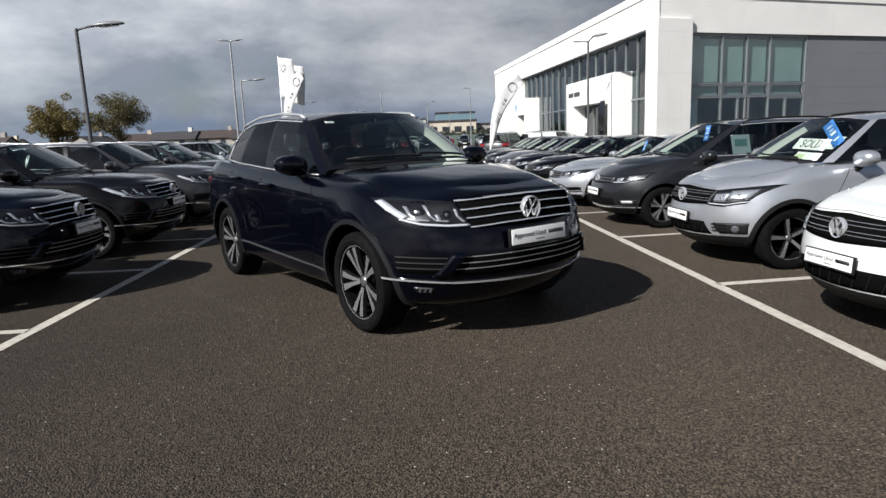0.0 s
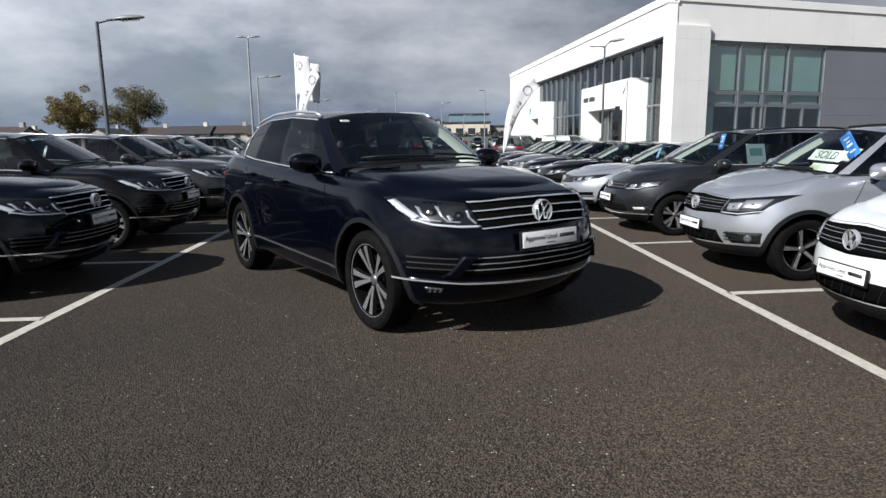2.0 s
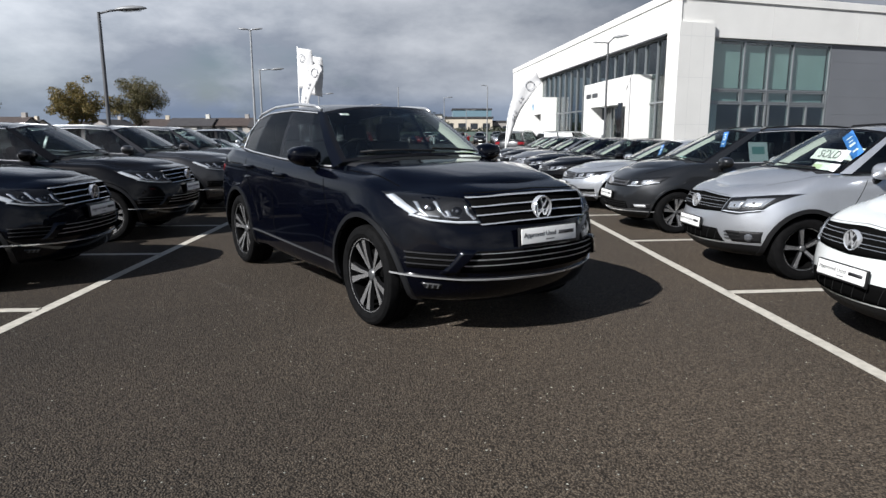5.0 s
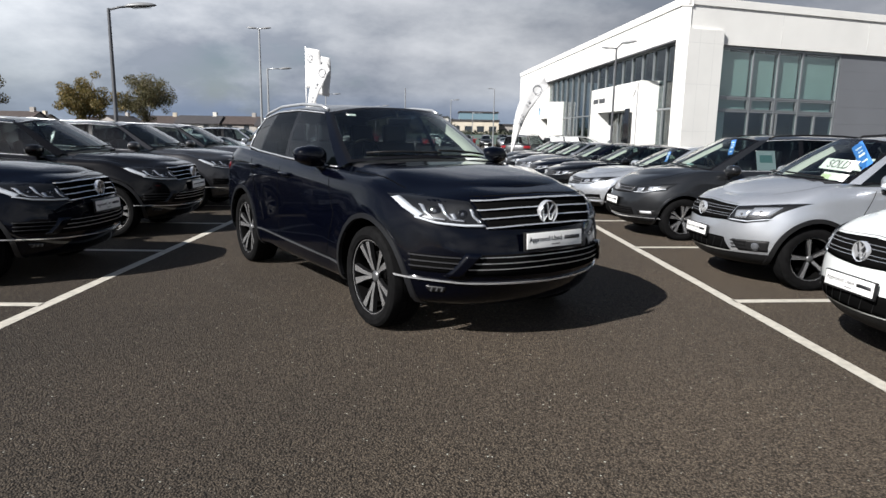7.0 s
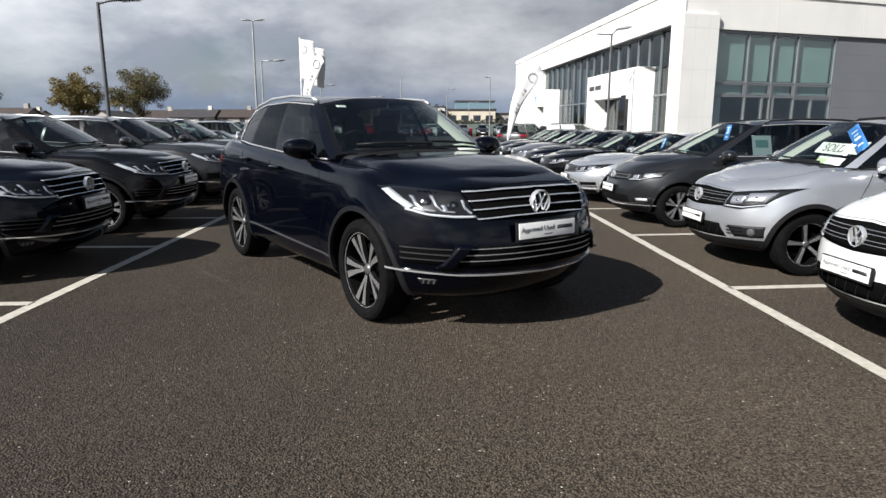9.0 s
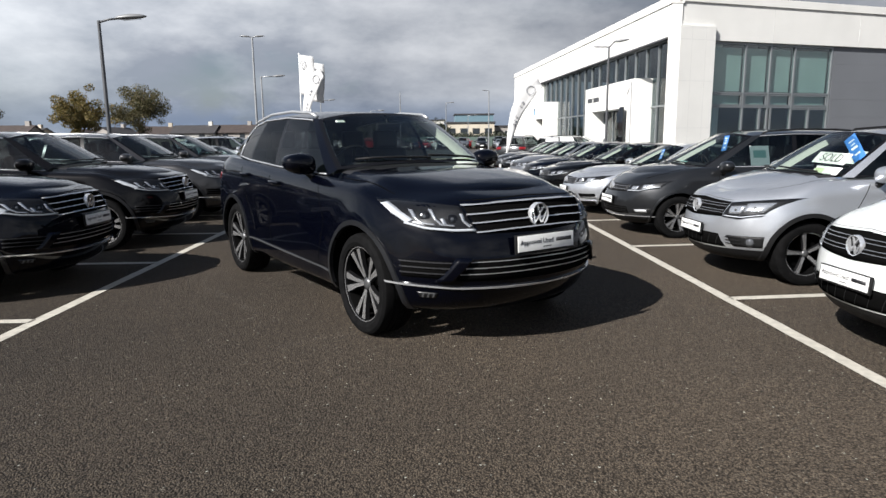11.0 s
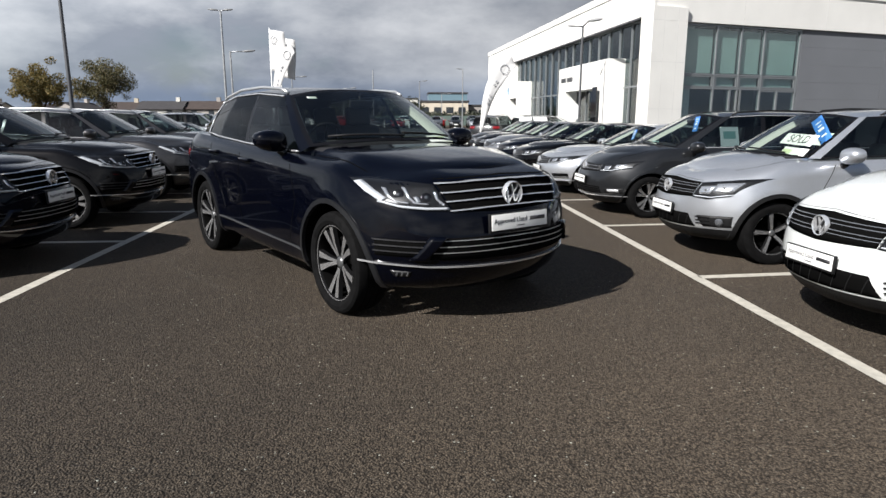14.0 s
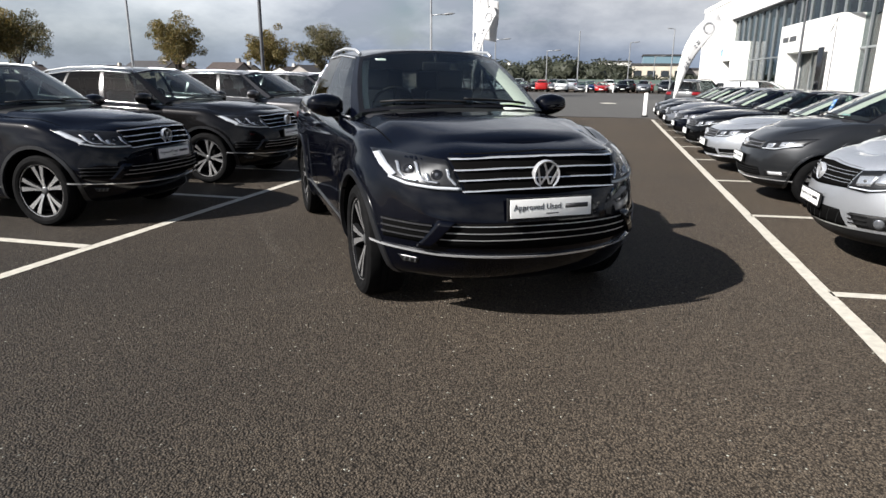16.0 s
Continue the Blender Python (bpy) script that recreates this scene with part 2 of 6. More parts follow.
def tube(bm, pts, r, n=6, taper=None):
    """A round bar along a line of points."""
    rings = []
    pts = [Vector(p) for p in pts]
    for i, p in enumerate(pts):
        d = (pts[min(i + 1, len(pts) - 1)] - pts[max(i - 1, 0)]).normalized()
        a = d.cross(Vector((0, 0, 1)) if abs(d.z) < 0.9 else Vector((1, 0, 0))).normalized()
        b = d.cross(a)
        rr = r if taper is None else r * taper[i]
        rings.append([bm.verts.new(p + rr * (math.cos(2 * math.pi * k / n) * a + math.sin(2 * math.pi * k / n) * b)) for k in range(n)])
    for s, t in zip(rings, rings[1:]):
        for k in range(n):
            bm.faces.new((s[k], s[(k + 1) % n], t[(k + 1) % n], t[k]))
    bm.faces.new(rings[0])
    bm.faces.new(rings[-1][::-1])
    return bm


def grid_mesh(bm, P, close=False):
    """Faces over a 2D array of points."""
    V = [[bm.verts.new(p) for p in row] for row in P]
    for i in range(len(V) - 1):
        for j in range(len(V[0]) - 1):
            bm.faces.new((V[i][j], V[i][j + 1], V[i + 1][j + 1], V[i + 1][j]))
    return V


def prism(bm, pts, h, axis="z", base=0.0):
    """A flat outline pushed out to a solid."""
    def place(a, b, c):
        return {"z": (a, b, c), "y": (a, c, b), "x": (c, a, b)}[axis]
    lo = [bm.verts.new(place(*p, base)) for p in pts]
    hi = [bm.verts.new(place(*p, base + h)) for p in pts]
    n = len(pts)
    bm.faces.new(lo[::-1])
    bm.faces.new(hi)
    for k in range(n):
        bm.faces.new((lo[k], lo[(k + 1) % n], hi[(k + 1) % n], hi[k]))
    return bm


def curve_at(pts, s):
    """A point at 0..1 along a polyline, smoothed by a Catmull-Rom spline."""
    n = len(pts) - 1
    f = min(max(s, 0.0), 1.0) * n
    i = min(int(f), n - 1)
    t = f - i
    P = [np.array(pts[min(max(k, 0), n)], float) for k in (i - 1, i, i + 1, i + 2)]
    return 0.5 * (2 * P[1] + (P[2] - P[0]) * t + (2 * P[0] - 5 * P[1] + 4 * P[2] - P[3]) * t**2 + (3 * P[1] - P[0] - 3 * P[2] + P[3]) * t**3)


def line_at(pts, s):
    n = len(pts) - 1
    f = min(max(s, 0.0), 1.0) * n
    i = min(int(f), n - 1)
    return np.array(pts[i], float) * (1 - f + i) + np.array(pts[i + 1], float) * (f - i)


def letters(name, text, size, material, parent, m, depth=0.001):
    """Raised writing in the built-in font, as a mesh, centred in its own xy plane."""
    cu = bpy.data.curves.new(name, "FONT")
    cu.body, cu.size, cu.align_x, cu.align_y, cu.extrude = text, size, "CENTER", "CENTER", depth
    tmp = bpy.data.objects.new(name, cu)
    scene.collection.objects.link(tmp)
    dg = bpy.context.evaluated_depsgraph_get()
    me = bpy.data.meshes.new_from_object(tmp.evaluated_get(dg))
    bpy.data.objects.remove(tmp)
    me.materials.clear()
    me.materials.append(material)
    ob = new(name, me)
    ob.parent = parent
    ob.matrix_local = m
    return ob


# ---------------------------------------------------------------- cars
# Local axes of a car: x ahead, y to its left, z up, the origin on the ground half way between the axles.
from mathutils.bvhtree import BVHTree


def smooth01(t):
    t = min(max(t, 0.0), 1.0)
    return t * t * (3 - 2 * t)


def lower_body(sp):
    """The closed shell below the windows: closed outlines stacked from the floor pan to the shoulder, with bonnet and deck on top."""
    nF, nS, nR, rows = 20, 40, 12, 26
    half = []
    for k in range(rows + 1):
        xf, xr, hw, zf, zsf, zsr, zr = curve_at(sp["rings"], k / rows)
        Df, nf, Dr, nr = sp["plan"]
        ring = []
        for i in range(nF):
            a = 0.5 * math.pi * i / nF
            ring.append((xf - Df + Df * max(math.cos(a), 0) ** (2 / nf), hw * math.sin(a) ** (2 / nf), zf + (zsf - zf) * smooth01(i / nF)))
        for i in range(nS):
            s = i / nS
            ring.append((xf - Df + (xr + Dr - xf + Df) * s, hw, zsf + (zsr - zsf) * s))
        for i in range(nR + 1):
            a = 0.5 * math.pi * i / nR
            ring.append((xr + Dr - Dr * math.sin(a) ** (2 / nr), hw * max(math.cos(a), 0) ** (2 / nr), zsr + (zr - zsr) * smooth01(i / nR)))
        xm, hl = (xf + xr) / 2, (xf - xr) / 2
        half.append([(x, y * (1 - 0.035 * ((x - xm) / hl) ** 2), z) for x, y, z in ring])
    bm = bmesh.new()
    n = len(half[0])
    V = []
    for ring in half:
        left = [bm.verts.new(p) for p in ring]
        right = [left[0]] + [bm.verts.new((p[0], -p[1], p[2])) for p in ring[1:-1]] + [left[-1]]
        V.append((left, right))
    low = sp["low"]

    def add(vs, m=0):
        vs = list(dict.fromkeys(vs))
        if len(vs) > 2:
            f = bm.faces.new(vs)
            f.material_index = m
    for (l0, r0), (l1, r1) in zip(V, V[1:]):
        for j in range(n - 1):
            for a, b in ((l0, l1), (r0, r1)):
                z = (a[j].co.z + b[j].co.z + a[j + 1].co.z + b[j + 1].co.z) / 4
                x = (a[j].co.x + a[j + 1].co.x) / 2
                add((a[j], a[j + 1], b[j + 1], b[j]), 1 if z < (low[0] if x > sp["rings"][3][0] - 0.45 else low[1]) else 0)
    # bonnet, cabin tub and rear deck across the top outline
    fr = [1.0, 0.93, 0.84, 0.80, 0.72, 0.68, 0.64, 0.60, 0.45, 0.2, 0.0, -0.2, -0.45, -0.60, -0.64, -0.68, -0.72, -0.80, -0.84, -0.93, -1.0]
    rowsT = []
    l, r = V[-1]
    tub0, tub1 = sp["tub"]
    for j in range(n):
        p = l[j].co
        inside = tub1 < p.x < tub0
        row = [l[j]]
        for s in fr[1:-1]:
            if j in (0, n - 1):
                row.append(l[j])
                continue
            z = p.z + sp["crown"] * (1 - s * s) * min(1.0, p.y / (0.6 * sp["rings"][-1][2]))
            if inside and abs(s) < 0.82:
                z = 0.55
            elif not inside and p.x > tub0:
                z += sp["bulge"] * smooth01((sp["bulge_edge"] - abs(s)) / 0.12) * smooth01((sp["rings"][-1][0] - p.x) / 0.8)
            row.append(bm.verts.new((p.x, p.y * s, z)))
        row.append(r[j])
        rowsT.append(row)
    for A, B in zip(rowsT, rowsT[1:]):
        for k in range(len(fr) - 1):
            mid = (A[k].co + B[k + 1].co) / 2
            add((A[k], B[k], B[k + 1], A[k + 1]), 2 if tub1 - 0.05 < mid.x < max(tub0 + 0.02, sp["belt"][0][0] + 0.02 - 0.30 * mid.y ** 2) and abs(fr[k] + fr[k + 1]) / 2 < 0.86 else 0)
    add([v for v in V[0][0]] + [v for v in V[0][1][-2:0:-1]], 1)
    bmesh.ops.remove_doubles(bm, verts=bm.verts, dist=1e-5)
    bmesh.ops.recalc_face_normals(bm, faces=bm.faces)
    drop, x0, x1 = sp["wing_drop"]
    zt, wide = sp["rings"][-1][3], sp["rings"][3][2]
    for v in bm.verts:
        x, y, z = v.co
        # the wings fall away to the headlamps
        if x > x0:
            v.co.z -= drop * smooth01((x - x0) / (x1 - x0)) * smooth01((abs(y) - 0.40) / 0.42) * smooth01((z - zt + 0.26) / 0.26)
        # flared wheel arches, and doors drawn in a little between them
        if abs(y) > 0.7 * wide and z < zt - 0.1:
            near = min(math.hypot(x - a, z - sp["r"]) for a in sp["axles"])
            v.co.y += math.copysign(sp["flare"] * (smooth01((sp["arch"] + 0.20 - near) / 0.20) - 0.5 * smooth01((near - sp["arch"] - 0.12) / 0.3) * math.exp(-((z - 0.74) / 0.16) ** 2)), y)
    for f in bm.faces:
        f.smooth = True
    return bm


def cut_arches(bm, sp, mats):
    """Cut the four wheel wells out of the shell."""
    me = bpy.data.meshes.new("body")
    bm.to_mesh(me)
    for m in mats:
        me.materials.append(m)
    ob = new("shell", me)
    cut = bmesh.new()
    for sx in sp["axles"]:
        for sy in (1, -1):
            cyl(cut, (sx, sy * 0.56, sp["r"] * 0.99), (sx, sy * 1.3, sp["r"] * 0.99), sp["arch"], n=56)
    cm = bpy.data.meshes.new("wells")
    cut.to_mesh(cm)
    cut.free()
    for m in mats:
        cm.materials.append(m)
    # well walls take the black that stands in for wheel-arch shade
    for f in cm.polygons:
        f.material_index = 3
    co = new("wells", cm)
    b = ob.modifiers.new("cut", "BOOLEAN")
    b.object, b.operation, b.solver, b.material_mode = co, "DIFFERENCE", "EXACT", "INDEX"
    dg = bpy.context.evaluated_depsgraph_get()
    res = bpy.data.meshes.new_from_object(ob.evaluated_get(dg))
    bpy.data.objects.remove(ob)
    bpy.data.objects.remove(co)
    res.name = "body"
    out = bmesh.new()
    out.from_mesh(res)
    for f in out.faces:
        f.smooth = True
    for e in out.edges:
        if len(e.link_faces) == 2 and e.calc_face_angle(0) > radians(38):
            e.smooth = False
    out.to_mesh(res)
    out.free()
    if len(res.materials) == 0:
        for m in mats:
            res.materials.append(m)
    return res


class Shape:
    """Projects flat outlines on to a shell."""
    def __init__(self, bm):
        self.tree = BVHTree.FromBMesh(bm)

    def hit(self, axis, a, b, side=1):
        if axis == "front":
            o, d = Vector((4, a, b)), Vector((-1, 0, 0))
        elif axis == "side":
            o, d = Vector((a, 3 * side, b)), Vector((0, -side, 0))
        elif axis == "rear":
            o, d = Vector((-4, a, b)), Vector((1, 0, 0))
        else:
            o, d = Vector((a, b, 4)), Vector((0, 0, -1))
        p, n, _, _ = self.tree.ray_cast(o, d)
        if p is None:
            p, n, _, _ = self.tree.find_nearest(o + d * 2)
        if n.dot(d) > 0:
            n = -n
        return p, n, d

    def patch(self, bm, axis, up, lo, off=0.006, nu=14, nv=4, side=1, skirt=0.02, flat=False):
        """A panel between an upper and a lower line, laid on the shell and raised by off."""
        top = []
        for j in range(nv + 1):
            row = []
            for i in range(nu + 1):
                a, b = line_at(up, i / nu) * (1 - j / nv) + line_at(lo, i / nu) * (j / nv)
                p, n, d = self.hit(axis, a, b, side)
                row.append((p + n * off, d))
            top.append(row)
        V = [[bm.verts.new(p) for p, _ in row] for row in top]
        for i in range(nv):
            for j in range(nu):
                bm.faces.new((V[i][j], V[i][j + 1], V[i + 1][j + 1], V[i + 1][j]))
        edge = V[0][:] + [r[-1] for r in V[1:]] + V[-1][-2::-1] + [r[0] for r in V[-2:0:-1]]
        d = top[0][0][1]
        back = [bm.verts.new(v.co + d * (skirt + off)) for v in edge]
        m = len(edge)
        for k in range(m):
            bm.faces.new((edge[k], edge[(k + 1) % m], back[(k + 1) % m], back[k]))
        return bm


def strip(a, w):
    """Upper and lower lines of a thin band of width w along a line in the (a, b) plane."""
    up, lo = [], []
    for k, p in enumerate(a):
        q, s = a[min(k + 1, len(a) - 1)], a[max(k - 1, 0)]
        d = np.array(q, float) - np.array(s, float)
        d /= np.linalg.norm(d) + 1e-9
        nrm = np.array((-d[1], d[0])) * w / 2
        up.append(np.array(p) + nrm)
        lo.append(np.array(p) - nrm)
    return up, lo


def lathe(bm, prof, n=48):
    """Turn a profile of (radius, y) round the y axis."""
    rings = [[bm.verts.new((r * math.cos(2 * math.pi * k / n), y, r * math.sin(2 * math.pi * k / n))) for k in range(n)] for r, y in prof]
    for a, b in zip(rings, rings[1:]):
        for k in range(n):
            bm.faces.new((a[k], a[(k + 1) % n], b[(k + 1) % n], b[k]))
    return bm


def build_wheel(r, w, rim, style, car):
    """A wheel whose outer face looks along +y: well and brake, tyre, spoked rim, centre cap."""
    h = w / 2
    bm = bmesh.new()
    lathe(bm, [(0.05, -h * 0.2), (rim * 0.72, -h * 0.2), (rim * 0.72, -h * 0.05), (0.05, -h * 0.05)], 32)
    lathe(bm, [(rim * 0.95, h * 0.72), (rim * 0.90, h * 0.5), (rim * 0.88, -h * 0.9)], 40)
    # well and brake coloured black for the shade behind the spokes
    wheel = part("wheel", bm, M["shade_black"], car)
    bm = bmesh.new()
    lathe(bm, [(rim * 0.97, h * 0.70), (rim * 1.02, h * 0.93), (rim + (r - rim) * 0.35, h * 1.02), (rim + (r - rim) * 0.7, h * 0.98), (r * 0.975, h * 0.86), (r * 0.995, h * 0.70),
               (r, h * 0.40), (r * 0.985, h * 0.385), (r * 0.985, h * 0.33), (r, h * 0.315), (r, h * 0.03), (r * 0.985, h * 0.02), (r * 0.985, -h * 0.02), (r, -h * 0.03),
               (r, -h * 0.315), (r * 0.985, -h * 0.33), (r * 0.985, -h * 0.385), (r, -h * 0.40), (r * 0.995, -h * 0.72), (r * 0.97, -h * 0.9), (rim * 1.0, -h * 0.95), (rim * 0.95, -h * 0.8)], 56)
    sharp(part("tyre", bm, M["rubber"], wheel, "black rubber tyre"), 30)
    bm = bmesh.new()
    lathe(bm, [(rim * 0.945, h * 0.70), (rim * 0.955, h * 0.81), (rim * 0.985, h * 0.84), (rim * 1.0, h * 0.78), (rim * 0.97, h * 0.66)], 56)
    for f in bm.faces:
        f.material_index = 1
    lathe(bm, [(rim * 0.965, h * 0.835), (rim * 0.985, h * 0.845), (rim * 1.0, h * 0.79)], 56)
    count, pairs = style
    for k in range(count):
        for s in ((-1, 1) if pairs else (0,)):
            a0 = 2 * math.pi * k / count + math.pi / 2
            a_in, a_out = a0 + s * 0.13, a0 + s * (0.205 if count == 5 else 0.2)
            wi, wo = (0.028, 0.068) if pairs else (0.042, 0.066)
            vs = []
            for rad, ang, ww, y in ((rim * 0.17, a_in, wi, h * 0.52), (rim * 0.5, a0 + s * 0.165, (wi + wo) / 2 * 0.85, h * 0.66), (rim * 0.93, a_out, wo, h * 0.78)):
                c, t = Vector((math.cos(ang), 0, math.sin(ang))), Vector((-math.sin(ang), 0, math.cos(ang)))
                vs.append([bm.verts.new(c * rad + t * ww / 2 * e + Vector((0, yy, 0))) for e, yy in ((-1, y - 0.03), (-0.75, y), (0.75, y), (1, y - 0.03))])
            for p, q in zip(vs, vs[1:]):
                for i in range(3):
                    bm.faces.new((p[i], p[i + 1], q[i + 1], q[i])).material_index = 0 if i == 1 else 1
    sharp(part("rim", bm, [M["alloy"], M["darkalloy"]], wheel, "machined alloy rim with split spokes" if pairs else "silver alloy rim"), 30)
    bm = bmesh.new()
    lathe(bm, [(0.001, h * 0.60), (rim * 0.10, h * 0.595), (rim * 0.135, h * 0.55), (rim * 0.16, h * 0.48)], 24)
    for k in range(5):
        a = 2 * math.pi * k / 5 + 0.3
        cyl(bm, (rim * 0.26 * math.cos(a), h * 0.38, rim * 0.26 * math.sin(a)), (rim * 0.26 * math.cos(a), h * 0.52, rim * 0.26 * math.sin(a)), 0.011, n=6)
    part("centre_cap", bm, M["dimsatin"], wheel)
    return wheel


def greenhouse(sp, car, body_paint):
    """Windows, pillars and roof, spanned between the belt line and the roof line."""
    belt, roof, kinds = sp["belt"], sp["roof"], sp["kinds"]
    ts = [0.0, 0.045, 0.28, 0.52, 0.76, 0.945, 1.0]
    colsB, colsR, seg = [], [], []
    for i in range(len(belt) - 1):
        sub = 6 if kinds[i] in ("wind", "back") else 5 if kinds[i] not in ("ap", "bp", "cp", "dp") else 2
        for k in range(sub):
            t = k / sub
            if kinds[i] in ("wind", "back"):
                colsB.append(curve_at(belt[:3] if i < 2 else belt[-2:], (i + t) / 2 if i < 2 else t))
                colsR.append(curve_at(roof[:3] if i < 2 else roof[-2:], (i + t) / 2 if i < 2 else t))
            else:
                colsB.append(line_at(belt[i:i + 2], t))
                colsR.append(line_at(roof[i:i + 2], t))
            seg.append(i)
    colsB.append(np.array(belt[-1], float))
    colsR.append(np.array(roof[-1], float))
    n = len(colsB)

    def at(j, t, side):
        b, r = colsB[j], colsR[j]
        p = b * (1 - t) + r * t
        ahead = 1.0 if j < n * 0.25 else -1.0 if j > n * 0.85 else 0.0
        out = np.array((ahead * 0.6 * (1 - abs(p[1]) / 0.9), 0.9 * min(1, p[1] / 0.5), 0.35))
        p = p + out * sp["bow"] * 4 * t * (1 - t)
        return Vector((p[0], p[1] * side, p[2]))

    fixed, panes = {}, {}
    names = {"wind": ("windscreen", "glass"), "fd": ("front_side_window", "sideglass"), "rd": ("rear_side_window", sp["rear_glass"]),
             "qd": ("quarter_window", sp["rear_glass"]), "tri": ("quarter_light", "sideglass"), "back": ("rear_window", sp["rear_glass"])}
    for j in range(n - 1):
        kind = kinds[seg[j]]
        for t0, t1 in zip(ts, ts[1:]):
            border = kind == "wind" and seg[j] == 1 and seg[j + 1] != 1
            glassy = kind in names and t0 > 0.01 and t1 < 0.99 and not border
            for side in (1, -1):
                if glassy:
                    key = (kind if kind not in ("wind", "back") else kind, seg[j] if kind not in ("wind", "back") else 0, side if kind not in ("wind", "back") else 0)
                    bm = panes.setdefault(key, bmesh.new())
                else:
                    dark = kind in ("bp", "cp", "wind", "fd", "rd", "qd", "tri")
                    bm = fixed.setdefault(("windscreen_frame" if kind == "wind" else "window_frame" if dark else "tailgate_frame" if kind == "back" else "pillar",
                                           0 if kind in ("wind", "back") else side, kind if kind in ("ap", "dp") else 0), bmesh.new())
                q = [at(j, t0, side), at(j + 1, t0, side), at(j + 1, t1, side), at(j, t1, side)]
                bm.faces.new([bm.verts.new(p) for p in (q if side == 1 else q[::-1])])
    for (kind, _, _), bm in panes.items():
        bmesh.ops.remove_doubles(bm, verts=bm.verts, dist=1e-4)
        nm, g = names[kind]
        part(nm, bm, M[g], car, "tinted privacy glass" if g == "privacy" else "")
    for side in (1, -1):
        bm = bmesh.new()
        js = [j for j in range(n) if kinds[seg[min(j, n - 2)]] == "ap"]
        grid_mesh(bm, [[at(js[0], t, side) - Vector((dx, dy * side, 0.012)) for dx, dy in ((0.030, 0.020), (0.060, 0.075), (0.130, 0.115))] for t in np.linspace(0.04, 0.96, 8)])
        part("pillar_trim", bm, M["pale"], car)
    for (nm, _, _), bm in fixed.items():
        bmesh.ops.remove_doubles(bm, verts=bm.verts, dist=1e-4)
        part(nm, bm, body_paint if nm in ("pillar", "tailgate_frame") else M["frit"], car)
    # roof skin
    bm = bmesh.new()
    fr = [1, 0.985, 0.95, 0.85, 0.6, 0.3, 0, -0.3, -0.6, -0.85, -0.95, -0.985, -1]
    hwR = max(c[1] for c in colsR)
    P = []
    x0, x1 = colsR[0][0], colsR[-1][0]
    for c in colsR:
        e = min(1.0, 1.6 * math.sin(math.pi * min(max((c[0] - x1) / (x0 - x1), 0.0), 1.0)) ** 0.6 + 0.05)
        P.append([(c[0], c[1] * s, c[2] + sp["roof_crown"] * (1 - abs(s) ** 3.0) * e * min(1, c[1] / (hwR * 0.8))) for s in fr])
    for a, b in zip(P, P[1:]):
        for k in range(len(fr) - 1):
            q = [bm.verts.new(p) for p in (a[k], b[k], b[k + 1], a[k + 1])]
            bm.faces.new(q)
    bmesh.ops.remove_doubles(bm, verts=bm.verts, dist=1e-4)
    bmesh.ops.dissolve_degenerate(bm, dist=1e-5, edges=bm.edges)
    part("roof", bm, body_paint, car)
    # bright strip round the side windows
    first = next(j for j in range(n) if kinds[seg[j]] in ("tri", "fd"))
    last = max(j for j in range(n - 1) if kinds[seg[j]] in ("fd", "rd", "qd")) + 1
    if sp["trim"]:
        for side in (1, -1):
            bm = bmesh.new()
            loop = [at(j, 0.022, side) for j in range(first, last + 1)]
            if sp["trim"] == 2:
                loop += [at(last, t, side) for t in (0.3, 0.6, 0.9)] + [at(j, 0.965, side) for j in range(last, first - 1, -1)]
            loop = [p + Vector((0, 0.007 * side, 0)) for p in loop]
            tube(bm, loop, 0.0075, 5)
            part("window_trim", bm, M["chrome"], car, "bright chrome window surround")
    return at


